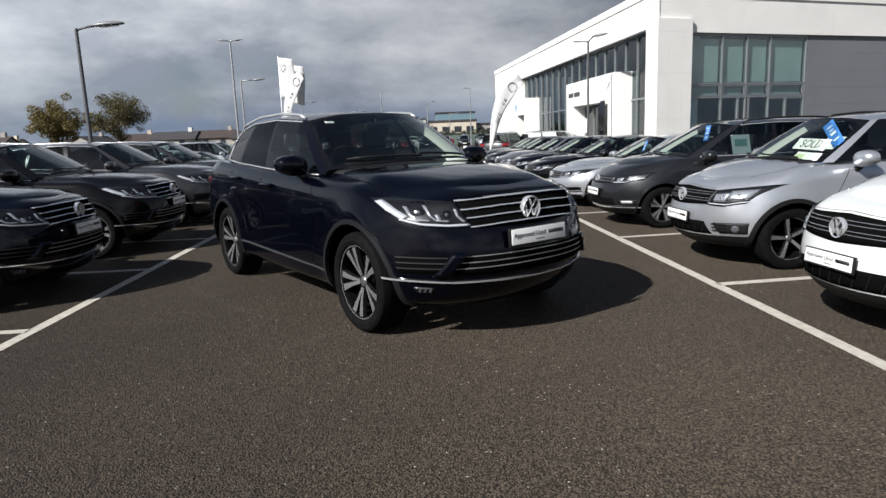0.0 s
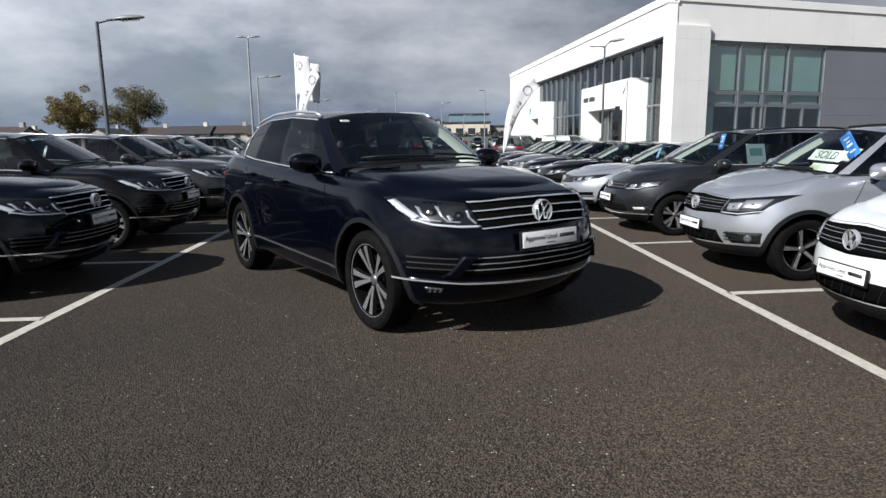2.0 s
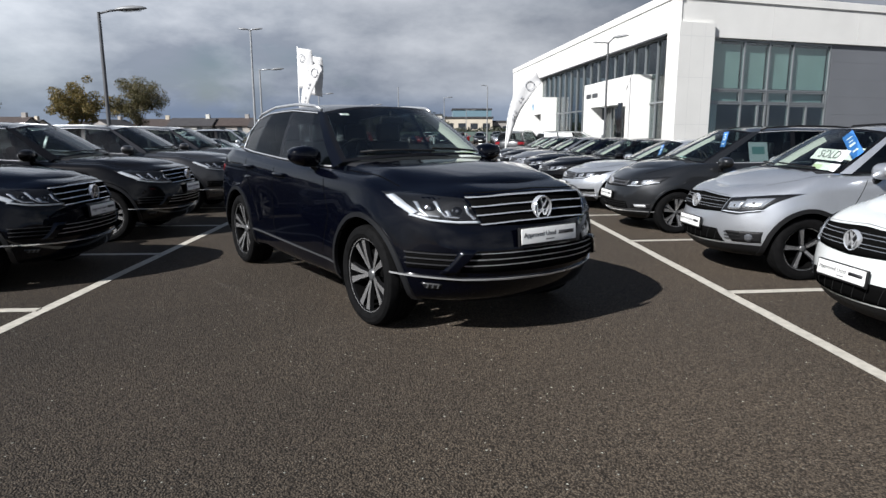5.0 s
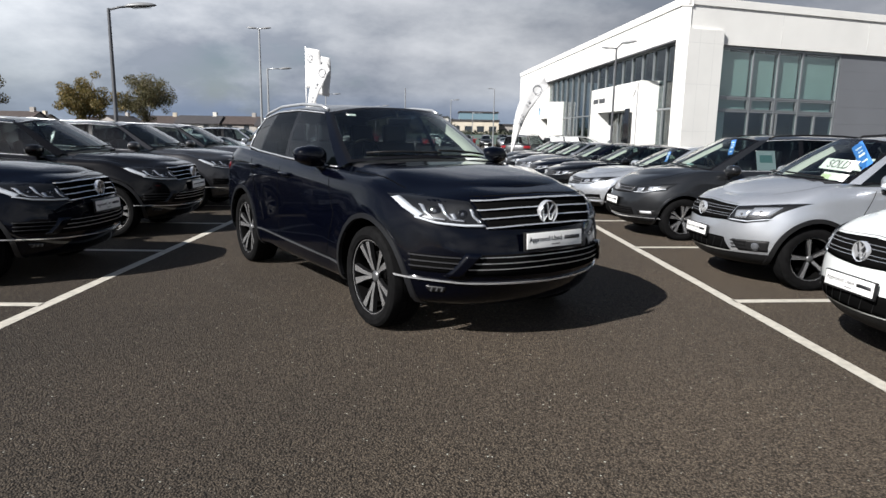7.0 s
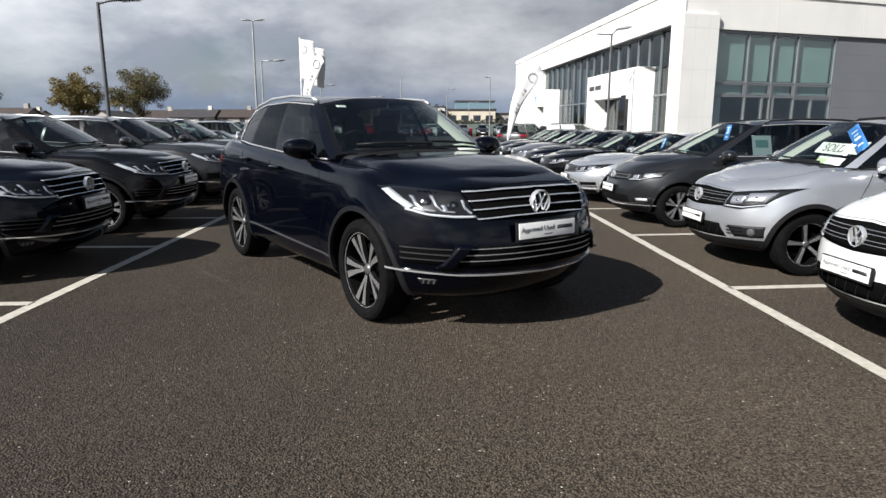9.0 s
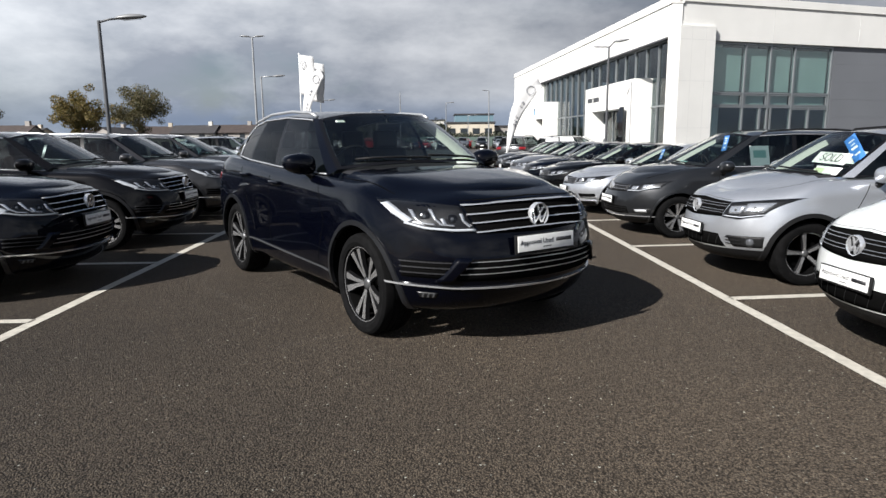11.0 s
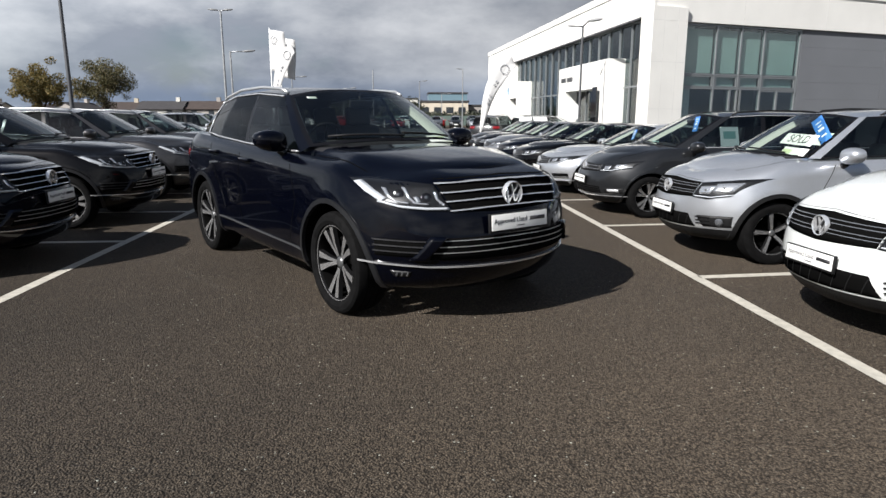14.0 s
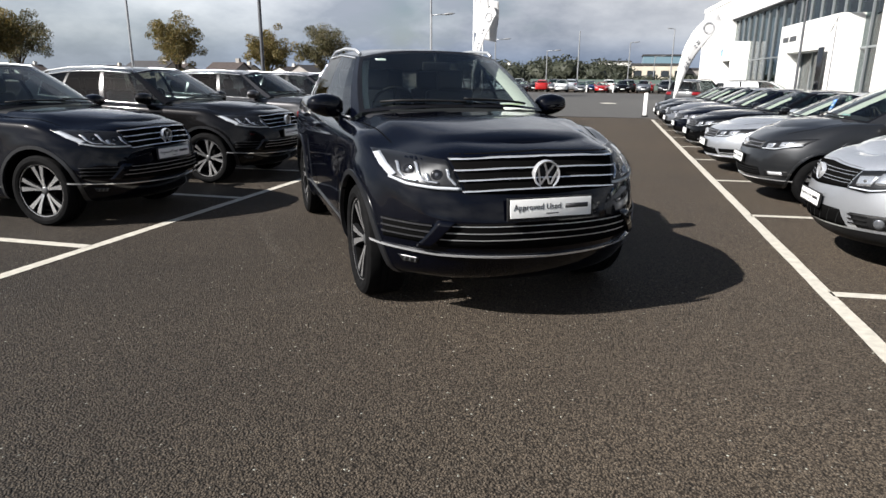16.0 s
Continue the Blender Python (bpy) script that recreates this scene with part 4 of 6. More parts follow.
def face_mpv(shape, car, body_paint, text):
    panel(shape, car, "grille", "front", [(-0.46, 0.800), (0, 0.812), (0.46, 0.800)], [(-0.45, 0.705), (0, 0.690), (0.45, 0.705)], 0.006, M["plastic"], 24)
    for z in (0.775, 0.730):
        bar(shape, car, "grille_bar", "front", [(-0.46, z), (0, z + 0.003), (0.46, z)], 0.007, 0.010, M["dimchrome"], 26)
    badge(shape, 0, 0.760, 0.068, car, 12)
    number_plate(shape, 0.560, car, 0.0, text)
    for s in (1, -1):
        head_lamp(shape, car, [(0.49, 0.800), (0.68, 0.835), (0.85, 0.880)], [(0.47, 0.705), (0.64, 0.705), (0.83, 0.765)],
                  [(0.72, 0.785, 0.046), (0.58, 0.757, 0.042)], s, [([(0.82, 0.785), (0.66, 0.722), (0.49, 0.716)], 0.010)], dark=False)
        panel(shape, car, "fog_recess", "front", [(s * 0.60, 0.445), (s * 0.80, 0.455)], [(s * 0.60, 0.375), (s * 0.80, 0.385)], 0.005, M["plastic"], 8)
        panel(shape, car, "fog_lamp", "front", [(s * 0.64, 0.435), (s * 0.76, 0.440)], [(s * 0.64, 0.395), (s * 0.76, 0.400)], 0.012, M["reflector"], 6, 2)
        bar(shape, car, "bonnet_line", "top", [(1.15, s * 0.72), (1.55, s * 0.70), (1.8, s * 0.60)], 0.007, 0.0015, M["shade_black"], 18)
    panel(shape, car, "lower_grille", "front", [(-0.52, 0.470), (0, 0.478), (0.52, 0.470)], [(-0.54, 0.370), (0, 0.360), (0.54, 0.370)], 0.005, M["shade_black"], 22)
    for z in (0.445, 0.415, 0.388):
        bar(shape, car, "intake_bar", "front", [(-0.52, z), (0, z + 0.004), (0.52, z)], 0.008, 0.010, M["plastic"], 20)
    bar(shape, car, "bumper_strip", "front", [(-0.80, 0.335), (0, 0.318), (0.80, 0.335)], 0.012, 0.010, M["chrome"], 30)


def face_saloon(shape, car, body_paint, text):
    panel(shape, car, "grille", "front", [(-0.43, 0.735), (0, 0.750), (0.43, 0.735)], [(-0.42, 0.615), (0, 0.602), (0.42, 0.615)], 0.006, M["plastic"], 22)
    for z in (0.718, 0.676, 0.634):
        bar(shape, car, "grille_bar", "front", [(-0.43, z), (0, z + 0.003), (0.43, z)], 0.008, 0.010, M["dimchrome"], 22)
    badge(shape, 0, 0.682, 0.064, car, 14)
    number_plate(shape, 0.505, car, 0.0, text)
    for s in (1, -1):
        head_lamp(shape, car, [(0.455, 0.735), (0.66, 0.760), (0.85, 0.800)], [(0.445, 0.625), (0.64, 0.632), (0.82, 0.700)],
                  [(0.70, 0.712, 0.042), (0.56, 0.690, 0.042)], s, [([(0.80, 0.712), (0.64, 0.648), (0.46, 0.640)], 0.010)], dark=False)
        panel(shape, car, "fog_recess", "front", [(s * 0.56, 0.430), (s * 0.80, 0.440)], [(s * 0.58, 0.335), (s * 0.80, 0.345)], 0.005, M["shade_black"], 8)
        bar(shape, car, "recess_strip", "front", [(s * 0.57, 0.362), (s * 0.80, 0.370)], 0.010, 0.012, M["chrome"], 8)
        bar(shape, car, "bonnet_line", "top", [(0.80, s * 0.73), (1.4, s * 0.71), (1.75, s * 0.60)], 0.006, 0.0015, M["shade_black"], 18)
    panel(shape, car, "lower_grille", "front", [(-0.50, 0.430), (0, 0.438), (0.50, 0.430)], [(-0.53, 0.330), (0, 0.320), (0.53, 0.330)], 0.005, M["shade_black"], 20)
    bar(shape, car, "bumper_strip", "front", [(-0.82, 0.300), (0, 0.285), (0.82, 0.300)], 0.012, 0.010, M["chrome"], 28)


SHELLS = {}
CARS = {
    "large_suv": dict(
        # xf, xr, half width, z at nose, z of flank ahead, z of flank behind, z at tail
        rings=[(2.14, -2.26, 0.78, 0.24, 0.24, 0.26, 0.30), (2.26, -2.36, 0.90, 0.30, 0.28, 0.29, 0.36), (2.335, -2.41, 0.940, 0.42, 0.40, 0.40, 0.46), (2.370, -2.43, 0.956, 0.58, 0.56, 0.56, 0.62),
               (2.350, -2.43, 0.955, 0.74, 0.74, 0.76, 0.80), (2.300, -2.40, 0.957, 0.87, 0.88, 0.94, 1.00), (2.250, -2.36, 0.950, 0.985, 0.985, 1.07, 1.13), (2.185, -2.31, 0.925, 1.035, 1.064, 1.17, 1.22), (2.05, -2.27, 0.872, 1.070, 1.105, 1.242, 1.26)],
        plan=(0.85, 2.3, 0.50, 3.0), low=(0.40, 0.36), low_mat=None, tub=(0.72, -0.95), crown=0.050, bulge=0.040, bulge_edge=0.90, wing_drop=(0.085, 1.30, 1.78), flare=0.022,
        axles=(1.42, -1.465), r=0.378, arch=0.446, tyre=0.265, rim=0.282, track=0.945, spokes=(5, True), lip="archgrey", lip_width=0.036, sill=(0.95, -0.98, 0.405, 0.445),
        belt=[(1.00, 0, 1.232), (0.94, 0.42, 1.226), (0.745, 0.765, 1.186), (0.685, 0.820, 1.140), (0.40, 0.850, 1.142), (-0.33, 0.866, 1.176), (-0.41, 0.866, 1.180), (-1.15, 0.846, 1.218), (-1.20, 0.843, 1.221), (-1.62, 0.800, 1.252), (-2.13, 0.70, 1.25), (-2.27, 0, 1.24)],
        roof=[(0.20, 0, 1.668), (0.18, 0.34, 1.658), (0.07, 0.612, 1.612), (0.00, 0.626, 1.619), (-0.06, 0.634, 1.624), (-0.45, 0.655, 1.650), (-0.51, 0.655, 1.652), (-1.08, 0.645, 1.640), (-1.13, 0.643, 1.637), (-1.60, 0.605, 1.585), (-2.00, 0.53, 1.52), (-2.10, 0, 1.55)],
        kinds=["wind", "wind", "ap", "tri", "fd", "bp", "rd", "cp", "qd", "dp", "back"], bow=0.022, roof_crown=0.058, rear_glass="privacy", trim=2,
        mirror=(0.46, 0.980, 1.232), shuts=[[(0.70, 0.45), (0.86, 0.80), (0.72, 1.09)], [(-0.37, 0.42), (-0.37, 1.15)], [(-1.02, 0.80), (-1.24, 1.16)], [(0.85, 0.42), (-0.9, 0.42)]],
        handles=[(-0.18, 1.045), (-1.06, 1.085)], rails=[(0.02, 0.600, 1.635), (-0.10, 0.615, 1.672), (-0.5, 0.625, 1.697), (-1.1, 0.612, 1.688), (-1.6, 0.580, 1.632), (-1.72, 0.570, 1.60)], rail_mat="satin", tailz=1.02, face=face_large_suv),
    "small_suv": dict(
        rings=[(1.93, -2.08, 0.72, 0.23, 0.23, 0.26, 0.28), (2.02, -2.17, 0.83, 0.28, 0.28, 0.30, 0.36), (2.10, -2.22, 0.885, 0.38, 0.40, 0.42, 0.46), (2.13, -2.24, 0.902, 0.50, 0.56, 0.58, 0.62),
               (2.115, -2.24, 0.905, 0.64, 0.72, 0.75, 0.80), (2.08, -2.21, 0.900, 0.78, 0.86, 0.92, 0.98), (2.01, -2.17, 0.885, 0.890, 0.970, 1.05, 1.10), (1.91, -2.12, 0.855, 0.945, 1.055, 1.14, 1.18), (1.77, -2.08, 0.815, 0.985, 1.110, 1.19, 1.20)],
        plan=(0.75, 2.2, 0.45, 3.0), low=(0.37, 0.37), low_mat="plastic", tub=(0.82, -0.85), crown=0.055, bulge=0.028, bulge_edge=0.90, wing_drop=(0.055, 1.05, 1.55), flare=0.020,
        axles=(1.25, -1.30), r=0.345, arch=0.405, tyre=0.225, rim=0.235, track=0.872, spokes=(5, False), lip="plastic", sill=None,
        belt=[(1.21, 0, 1.172), (1.13, 0.42, 1.168), (0.872, 0.725, 1.145), (0.775, 0.780, 1.145), (0.475, 0.802, 1.15), (-0.234, 0.818, 1.17), (-0.343, 0.818, 1.172), (-1.071, 0.8, 1.195), (-1.17, 0.797, 1.198), (-1.62, 0.745, 1.22), (-1.95, 0.655, 1.22), (-2.08, 0, 1.21)],
        roof=[(0.39, 0, 1.625), (0.365, 0.3, 1.618), (0.232, 0.56, 1.58), (0.160, 0.578, 1.586), (0.055, 0.585, 1.59), (-0.334, 0.61, 1.612), (-0.432, 0.61, 1.612), (-1.011, 0.6, 1.598), (-1.11, 0.598, 1.593), (-1.48, 0.565, 1.54), (-1.82, 0.49, 1.46), (-1.92, 0, 1.49)],
        kinds=["wind", "wind", "ap", "tri", "fd", "bp", "rd", "cp", "qd", "dp", "back"], bow=0.022, roof_crown=0.058, rear_glass="privacy", trim=0,
        mirror=(0.54, 0.985, 1.185), shuts=[[(0.66, 0.45), (0.80, 0.80), (0.64, 1.08)], [(-0.36, 0.42), (-0.36, 1.11)], [(-0.92, 0.78), (-1.16, 1.09)]],
        handles=[(-0.18, 1.03), (-1.00, 1.05)], rails=[(-0.02, 0.555, 1.60), (-0.12, 0.57, 1.66), (-0.5, 0.585, 1.685), (-1.0, 0.575, 1.675), (-1.45, 0.55, 1.62), (-1.56, 0.54, 1.56)], rail_mat="plastic", tailz=1.0, face=face_small_suv),
    "mpv": dict(
        rings=[(2.02, -2.06, 0.72, 0.20, 0.20, 0.22, 0.26), (2.11, -2.14, 0.84, 0.26, 0.25, 0.26, 0.32), (2.19, -2.19, 0.895, 0.36, 0.36, 0.36, 0.44), (2.215, -2.20, 0.912, 0.50, 0.52, 0.54, 0.6),
               (2.19, -2.20, 0.915, 0.64, 0.68, 0.72, 0.8), (2.13, -2.17, 0.908, 0.765, 0.83, 0.90, 0.96), (2.04, -2.14, 0.888, 0.860, 0.935, 1.02, 1.06), (1.92, -2.10, 0.855, 0.930, 1.02, 1.09, 1.12), (1.80, -2.07, 0.815, 0.970, 1.065, 1.12, 1.14)],
        plan=(0.82, 2.2, 0.40, 3.4), low=(0.30, 0.28), low_mat="plastic", tub=(0.8, -0.95), crown=0.06, bulge=0.01, bulge_edge=0.80, wing_drop=(0.03, 1.1, 1.6), flare=0.015,
        axles=(1.39, -1.39), r=0.325, arch=0.375, tyre=0.215, rim=0.222, track=0.89, spokes=(5, True), lip=None, sill=None,
        belt=[(1.28, 0, 1.10), (1.20, 0.42, 1.095), (0.96, 0.73, 1.075), (0.80, 0.79, 1.07), (0.42, 0.808, 1.07), (-0.36, 0.825, 1.075), (-0.44, 0.825, 1.077), (-1.25, 0.815, 1.095), (-1.32, 0.813, 1.097), (-1.85, 0.76, 1.115), (-2.02, 0.68, 1.12), (-2.08, 0, 1.11)],
        roof=[(0.32, 0, 1.590), (0.29, 0.30, 1.583), (0.14, 0.565, 1.545), (0.02, 0.59, 1.556), (-0.08, 0.600, 1.566), (-0.44, 0.615, 1.585), (-0.51, 0.615, 1.585), (-1.22, 0.605, 1.575), (-1.29, 0.603, 1.572), (-1.72, 0.58, 1.54), (-1.92, 0.54, 1.52), (-1.98, 0, 1.54)],
        kinds=["wind", "wind", "ap", "tri", "fd", "bp", "rd", "cp", "qd", "dp", "back"], bow=0.02, roof_crown=0.058, rear_glass="privacy", trim=2,
        mirror=(0.72, 1.0, 1.09), shuts=[[(0.72, 0.40), (0.84, 0.75), (0.76, 1.03)], [(-0.40, 0.38), (-0.40, 1.06)], [(-1.05, 0.75), (-1.30, 1.06)]],
        handles=[(-0.22, 0.96), (-1.10, 0.98)], rails=[(0.0, 0.565, 1.575), (-0.1, 0.575, 1.615), (-0.6, 0.585, 1.64), (-1.2, 0.575, 1.632), (-1.7, 0.555, 1.59)], rail_mat="plastic", tailz=0.98, face=face_mpv),
    "saloon": dict(
        rings=[(2.05, -2.22, 0.72, 0.17, 0.17, 0.19, 0.24), (2.16, -2.32, 0.84, 0.23, 0.22, 0.23, 0.30), (2.25, -2.38, 0.895, 0.33, 0.33, 0.33, 0.42), (2.285, -2.40, 0.912, 0.45, 0.48, 0.49, 0.56),
               (2.27, -2.40, 0.915, 0.57, 0.62, 0.65, 0.72), (2.22, -2.38, 0.905, 0.69, 0.75, 0.80, 0.86), (2.13, -2.35, 0.88, 0.775, 0.83, 0.90, 0.96), (2.00, -2.31, 0.84, 0.825, 0.89, 0.965, 1.01), (1.88, -2.28, 0.79, 0.850, 0.925, 0.99, 1.03)],
        plan=(0.84, 2.2, 0.50, 2.8), low=(0.27, 0.25), low_mat="plastic", tub=(0.62, -0.95), crown=0.05, bulge=0.008, bulge_edge=0.80, wing_drop=(0.03, 1.1, 1.6), flare=0.015,
        axles=(1.40, -1.40), r=0.325, arch=0.372, tyre=0.225, rim=0.225, track=0.89, spokes=(5, True), lip=None, sill=(0.95, -0.95, 0.25, 0.27),
        belt=[(0.94, 0, 0.975), (0.87, 0.42, 0.970), (0.64, 0.715, 0.950), (0.50, 0.775, 0.950), (0.34, 0.785, 0.955), (-0.36, 0.800, 0.970), (-0.43, 0.800, 0.972), (-1.12, 0.775, 0.995), (-1.17, 0.772, 0.997), (-1.42, 0.735, 1.01), (-1.72, 0.62, 1.03), (-1.86, 0, 1.035)],
        roof=[(0.10, 0, 1.375), (0.075, 0.28, 1.368), (-0.04, 0.525, 1.330), (-0.14, 0.550, 1.342), (-0.16, 0.552, 1.345), (-0.42, 0.568, 1.362), (-0.48, 0.568, 1.362), (-0.95, 0.545, 1.325), (-0.99, 0.542, 1.32), (-1.12, 0.525, 1.295), (-1.25, 0.47, 1.275), (-1.30, 0, 1.315)],
        kinds=["wind", "wind", "ap", "tri", "fd", "bp", "rd", "cp", "qd", "dp", "back"], bow=0.02, roof_crown=0.05, rear_glass="glass", trim=2,
        mirror=(0.52, 0.97, 0.985), shuts=[[(0.62, 0.34), (0.76, 0.65), (0.60, 0.94)], [(-0.40, 0.32), (-0.40, 0.96)], [(-1.0, 0.65), (-1.2, 0.97)]],
        handles=[(-0.2, 0.86), (-1.05, 0.88)], rails=None, rail_mat="satin", tailz=0.84, face=face_saloon),
}


def stand(car, x, y, yaw, scale=1.0):
    car.matrix_world = pose(x, y, 0, 0, 0, yaw) @ Matrix.Scale(scale, 4)
    return car


# ---------------------------------------------------------------- ground
def build_ground():
    m = mat("asphalt", (0.05, 0.048, 0.046), 0.85)
    nt = m.node_tree
    b, co = nt.nodes["Principled BSDF"], nt.nodes["Texture Coordinate"]
    N, L = nt.nodes.new, nt.links.new
    grain, patch_n, vor, fine = N("ShaderNodeTexNoise"), N("ShaderNodeTexNoise"), N("ShaderNodeTexVoronoi"), N("ShaderNodeTexVoronoi")
    grain.inputs["Scale"].default_value, grain.inputs["Detail"].default_value = 38, 6
    patch_n.inputs["Scale"].default_value, patch_n.inputs["Detail"].default_value = 0.35, 9
    vor.inputs["Scale"].default_value, fine.inputs["Scale"].default_value = 104, 104
    for n in (grain, patch_n, vor, fine):
        L(co.outputs["Object"], n.inputs["Vector"])
    # stones in dark binder: each chip has a tone of its own
    chip = N("ShaderNodeValToRGB")
    e = chip.color_ramp.elements
    e[0].position, e[0].color = 0.10, (0.0390, 0.0315, 0.0237, 1)
    e[1].position, e[1].color = 0.95, (0.0850, 0.0684, 0.0514, 1)
    for pos, col in ((0.55, (0.0625, 0.0503, 0.0378, 1)), (0.9984, (0.10, 0.088, 0.072, 1)), (0.9996, (0.36, 0.37, 0.33, 1))):
        e.new(pos).color = col
    sepc = N("ShaderNodeSeparateColor")
    L(fine.outputs["Color"], sepc.inputs[0])
    L(sepc.outputs[0], chip.inputs[0])
    r1, r2 = N("ShaderNodeValToRGB"), N("ShaderNodeValToRGB")
    r1.color_ramp.elements[0].position, r1.color_ramp.elements[0].color = 0.34, (0.72, 0.72, 0.72, 1)
    r1.color_ramp.elements[1].position, r1.color_ramp.elements[1].color = 0.66, (1.22, 1.21, 1.19, 1)
    L(grain.outputs["Fac"], r1.inputs[0])
    r2.color_ramp.elements[0].position, r2.color_ramp.elements[0].color = 0.35, (0.93, 0.93, 0.94, 1)
    r2.color_ramp.elements[1].position, r2.color_ramp.elements[1].color = 0.68, (1.26, 1.23, 1.20, 1)
    L(patch_n.outputs["Fac"], r2.inputs[0])
    pit = N("ShaderNodeValToRGB")
    pit.color_ramp.elements[0].position, pit.color_ramp.elements[0].color = 0.42, (1, 1, 1, 1)
    pit.color_ramp.elements[1].position, pit.color_ramp.elements[1].color = 0.70, (0.24, 0.23, 0.22, 1)
    L(vor.outputs["Distance"], pit.inputs[0])
    last = chip.outputs[0]
    for r in (r1, r2, pit):
        mul = N("ShaderNodeMix")
        mul.data_type, mul.blend_type = "RGBA", "MULTIPLY"
        mul.inputs["Factor"].default_value = 1.0
        L(last, mul.inputs["A"])
        L(r.outputs[0], mul.inputs["B"])
        last = mul.outputs["Result"]
    L(last, b.inputs["Base Color"])
    b.inputs["Diffuse Roughness"].default_value = 1.0
    b.inputs["Specular IOR Level"].default_value = 0.25
    bump = N("ShaderNodeBump")
    bump.invert = True
    bump.inputs["Strength"].default_value, bump.inputs["Distance"].default_value = 1.0, 0.009
    L(vor.outputs["Distance"], bump.inputs["Height"])
    L(bump.outputs[0], b.inputs["Normal"])
    bm = bmesh.new()
    grid_mesh(bm, [[(x, y, 0) for x in (-1500, -200, -60, -20, 0, 20, 60, 200, 1500)] for y in (-1500, -100, -20, 0, 20, 60, 150, 400, 2500)])
    tagged(part("ground", bm, m, smooth=False), "dark grey worn asphalt car park surface", "ground", kind="structure")


build_ground()
LINE = mat("road_marking_paint", (0.44, 0.415, 0.36), 0.75, noise_scale=14, vary=0.18, bump=0.4, bump_scale=140)


def marking(p, q, w=0.105):
    d = Vector((q[0] - p[0], q[1] - p[1], 0)).normalized()
    s = Vector((-d.y, d.x, 0)) * w / 2
    bm = bmesh.new()
    n = max(2, int(math.dist(p, q) / 0.35))
    rows = []
    for k in range(n + 1):
        c = Vector((*p, 0.004)).lerp(Vector((*q, 0.004)), k / n)
        j = random.uniform(-0.004, 0.004)
        rows.append([c + s + d * 0 + s.normalized() * j, c - s + s.normalized() * random.uniform(-0.004, 0.004)])
    top = grid_mesh(bm, rows)
    ob = part("bay_line", bm, LINE, smooth=False)
    return tagged(ob, "worn off-white painted parking bay line on asphalt", "line", "bay lines", "structure")


R0, R1 = (2.715, 0.5), (2.55, 27.0)
marking(R0, R1)
for y in (2.7, 5.50, 8.28, 10.95, 13.70, 16.25, 18.85, 21.4, 24.5):
    x = R0[0] + (R1[0] - R0[0]) * (y - R0[1]) / (R1[1] - R0[1])
    marking((x + 0.03, y), (x + 4.9, y + 0.42))
L0, L1 = (-3.06, 0.0), (-3.47, 26.0)
marking(L0, L1)
for y in (2.65, 5.07, 7.52, 9.90, 12.35, 14.8, 17.3):
    x = L0[0] + (L1[0] - L0[0]) * y / L1[1]
    marking((x - 0.03, y), (x - 4.9, y - 0.1))

# faint pale scuffs where tyres have turned
SCUFF = mat("pale_scuff_dust", (0.17, 0.15, 0.125), 0.95, spec=0.1)
nt = SCUFF.node_tree
veil, clear, cloud, level = nt.nodes.new("ShaderNodeMixShader"), nt.nodes.new("ShaderNodeBsdfTransparent"), nt.nodes.new("ShaderNodeTexNoise"), nt.nodes.new("ShaderNodeMapRange")
cloud.inputs["Scale"].default_value, cloud.inputs["Detail"].default_value = 38.0, 8
level.inputs["From Min"].default_value, level.inputs["From Max"].default_value = 0.48, 0.68
level.inputs["To Max"].default_value = 0.42
nt.links.new(nt.nodes["Texture Coordinate"].outputs["Object"], cloud.inputs["Vector"])
nt.links.new(cloud.outputs["Fac"], level.inputs["Value"])
nt.links.new(level.outputs[0], veil.inputs[0])
nt.links.new(clear.outputs[0], veil.inputs[1])
nt.links.new(nt.nodes["Principled BSDF"].outputs[0], veil.inputs[2])
nt.links.new(veil.outputs[0], nt.nodes["Material Output"].inputs[0])
for line in ([(-2.4, 6.45), (-1.76, 5.67), (-1.17, 4.92)], [(-1.09, 4.25), (-0.82, 4.46), (-0.47, 4.62)]):
    bm = bmesh.new()
    rows = []
    for k in range(25):
        c, d = Vector((*curve_at(line, k / 24), 0.004)), Vector((*(curve_at(line, min(1, k / 24 + 0.02)) - curve_at(line, max(0, k / 24 - 0.02))), 0)).normalized()
        n = Vector((-d.y, d.x, 0)) * (0.012 + 0.03 * math.sin(math.pi * k / 24))
        rows.append([c + n, c - n])
    grid_mesh(bm, rows)
    tagged(part("scuff", bm, SCUFF, smooth=False), "faint pale tyre scuff on the asphalt", "mark", kind="structure")

# ---------------------------------------------------------------- the parked cars
main = stand(build_car("large_suv", "navy", "suv", "blue-black large SUV with chrome grille bars on the lane"), -0.48, 6.31, -56.2)
S = 0.925
ROW = "cars in the parking bays"
stand(build_car("large_suv", "navy2", "suv", "dark navy large SUV with chrome trim, parked in a bay", group=ROW), -5.50, 6.45, 0.5, S)
stand(build_car("large_suv", "brown", "suv", "dark bronze-grey large SUV with bright roof rails in a bay", group=ROW), -5.61, 9.24, 0.8, S)
stand(build_car("large_suv", "bronze", "suv", "warm grey metallic large SUV parked in a bay", group=ROW), -5.72, 12.25, 0, S)
stand(build_car("saloon", "black", "saloon_car", "black saloon car parked in a bay", group=ROW, text=False, detail=False), -5.75, 17.6, 0, S)
white_suv = stand(build_car("small_suv", "white", "suv", "white compact SUV with black lower bumper in a bay", group=ROW), 4.69, 4.14, 182, 0.90)
silver_suv = stand(build_car("small_suv", "silver", "suv", "silver compact SUV with a sold card behind its windscreen", group=ROW), 4.75, 6.73, 181, 0.90)
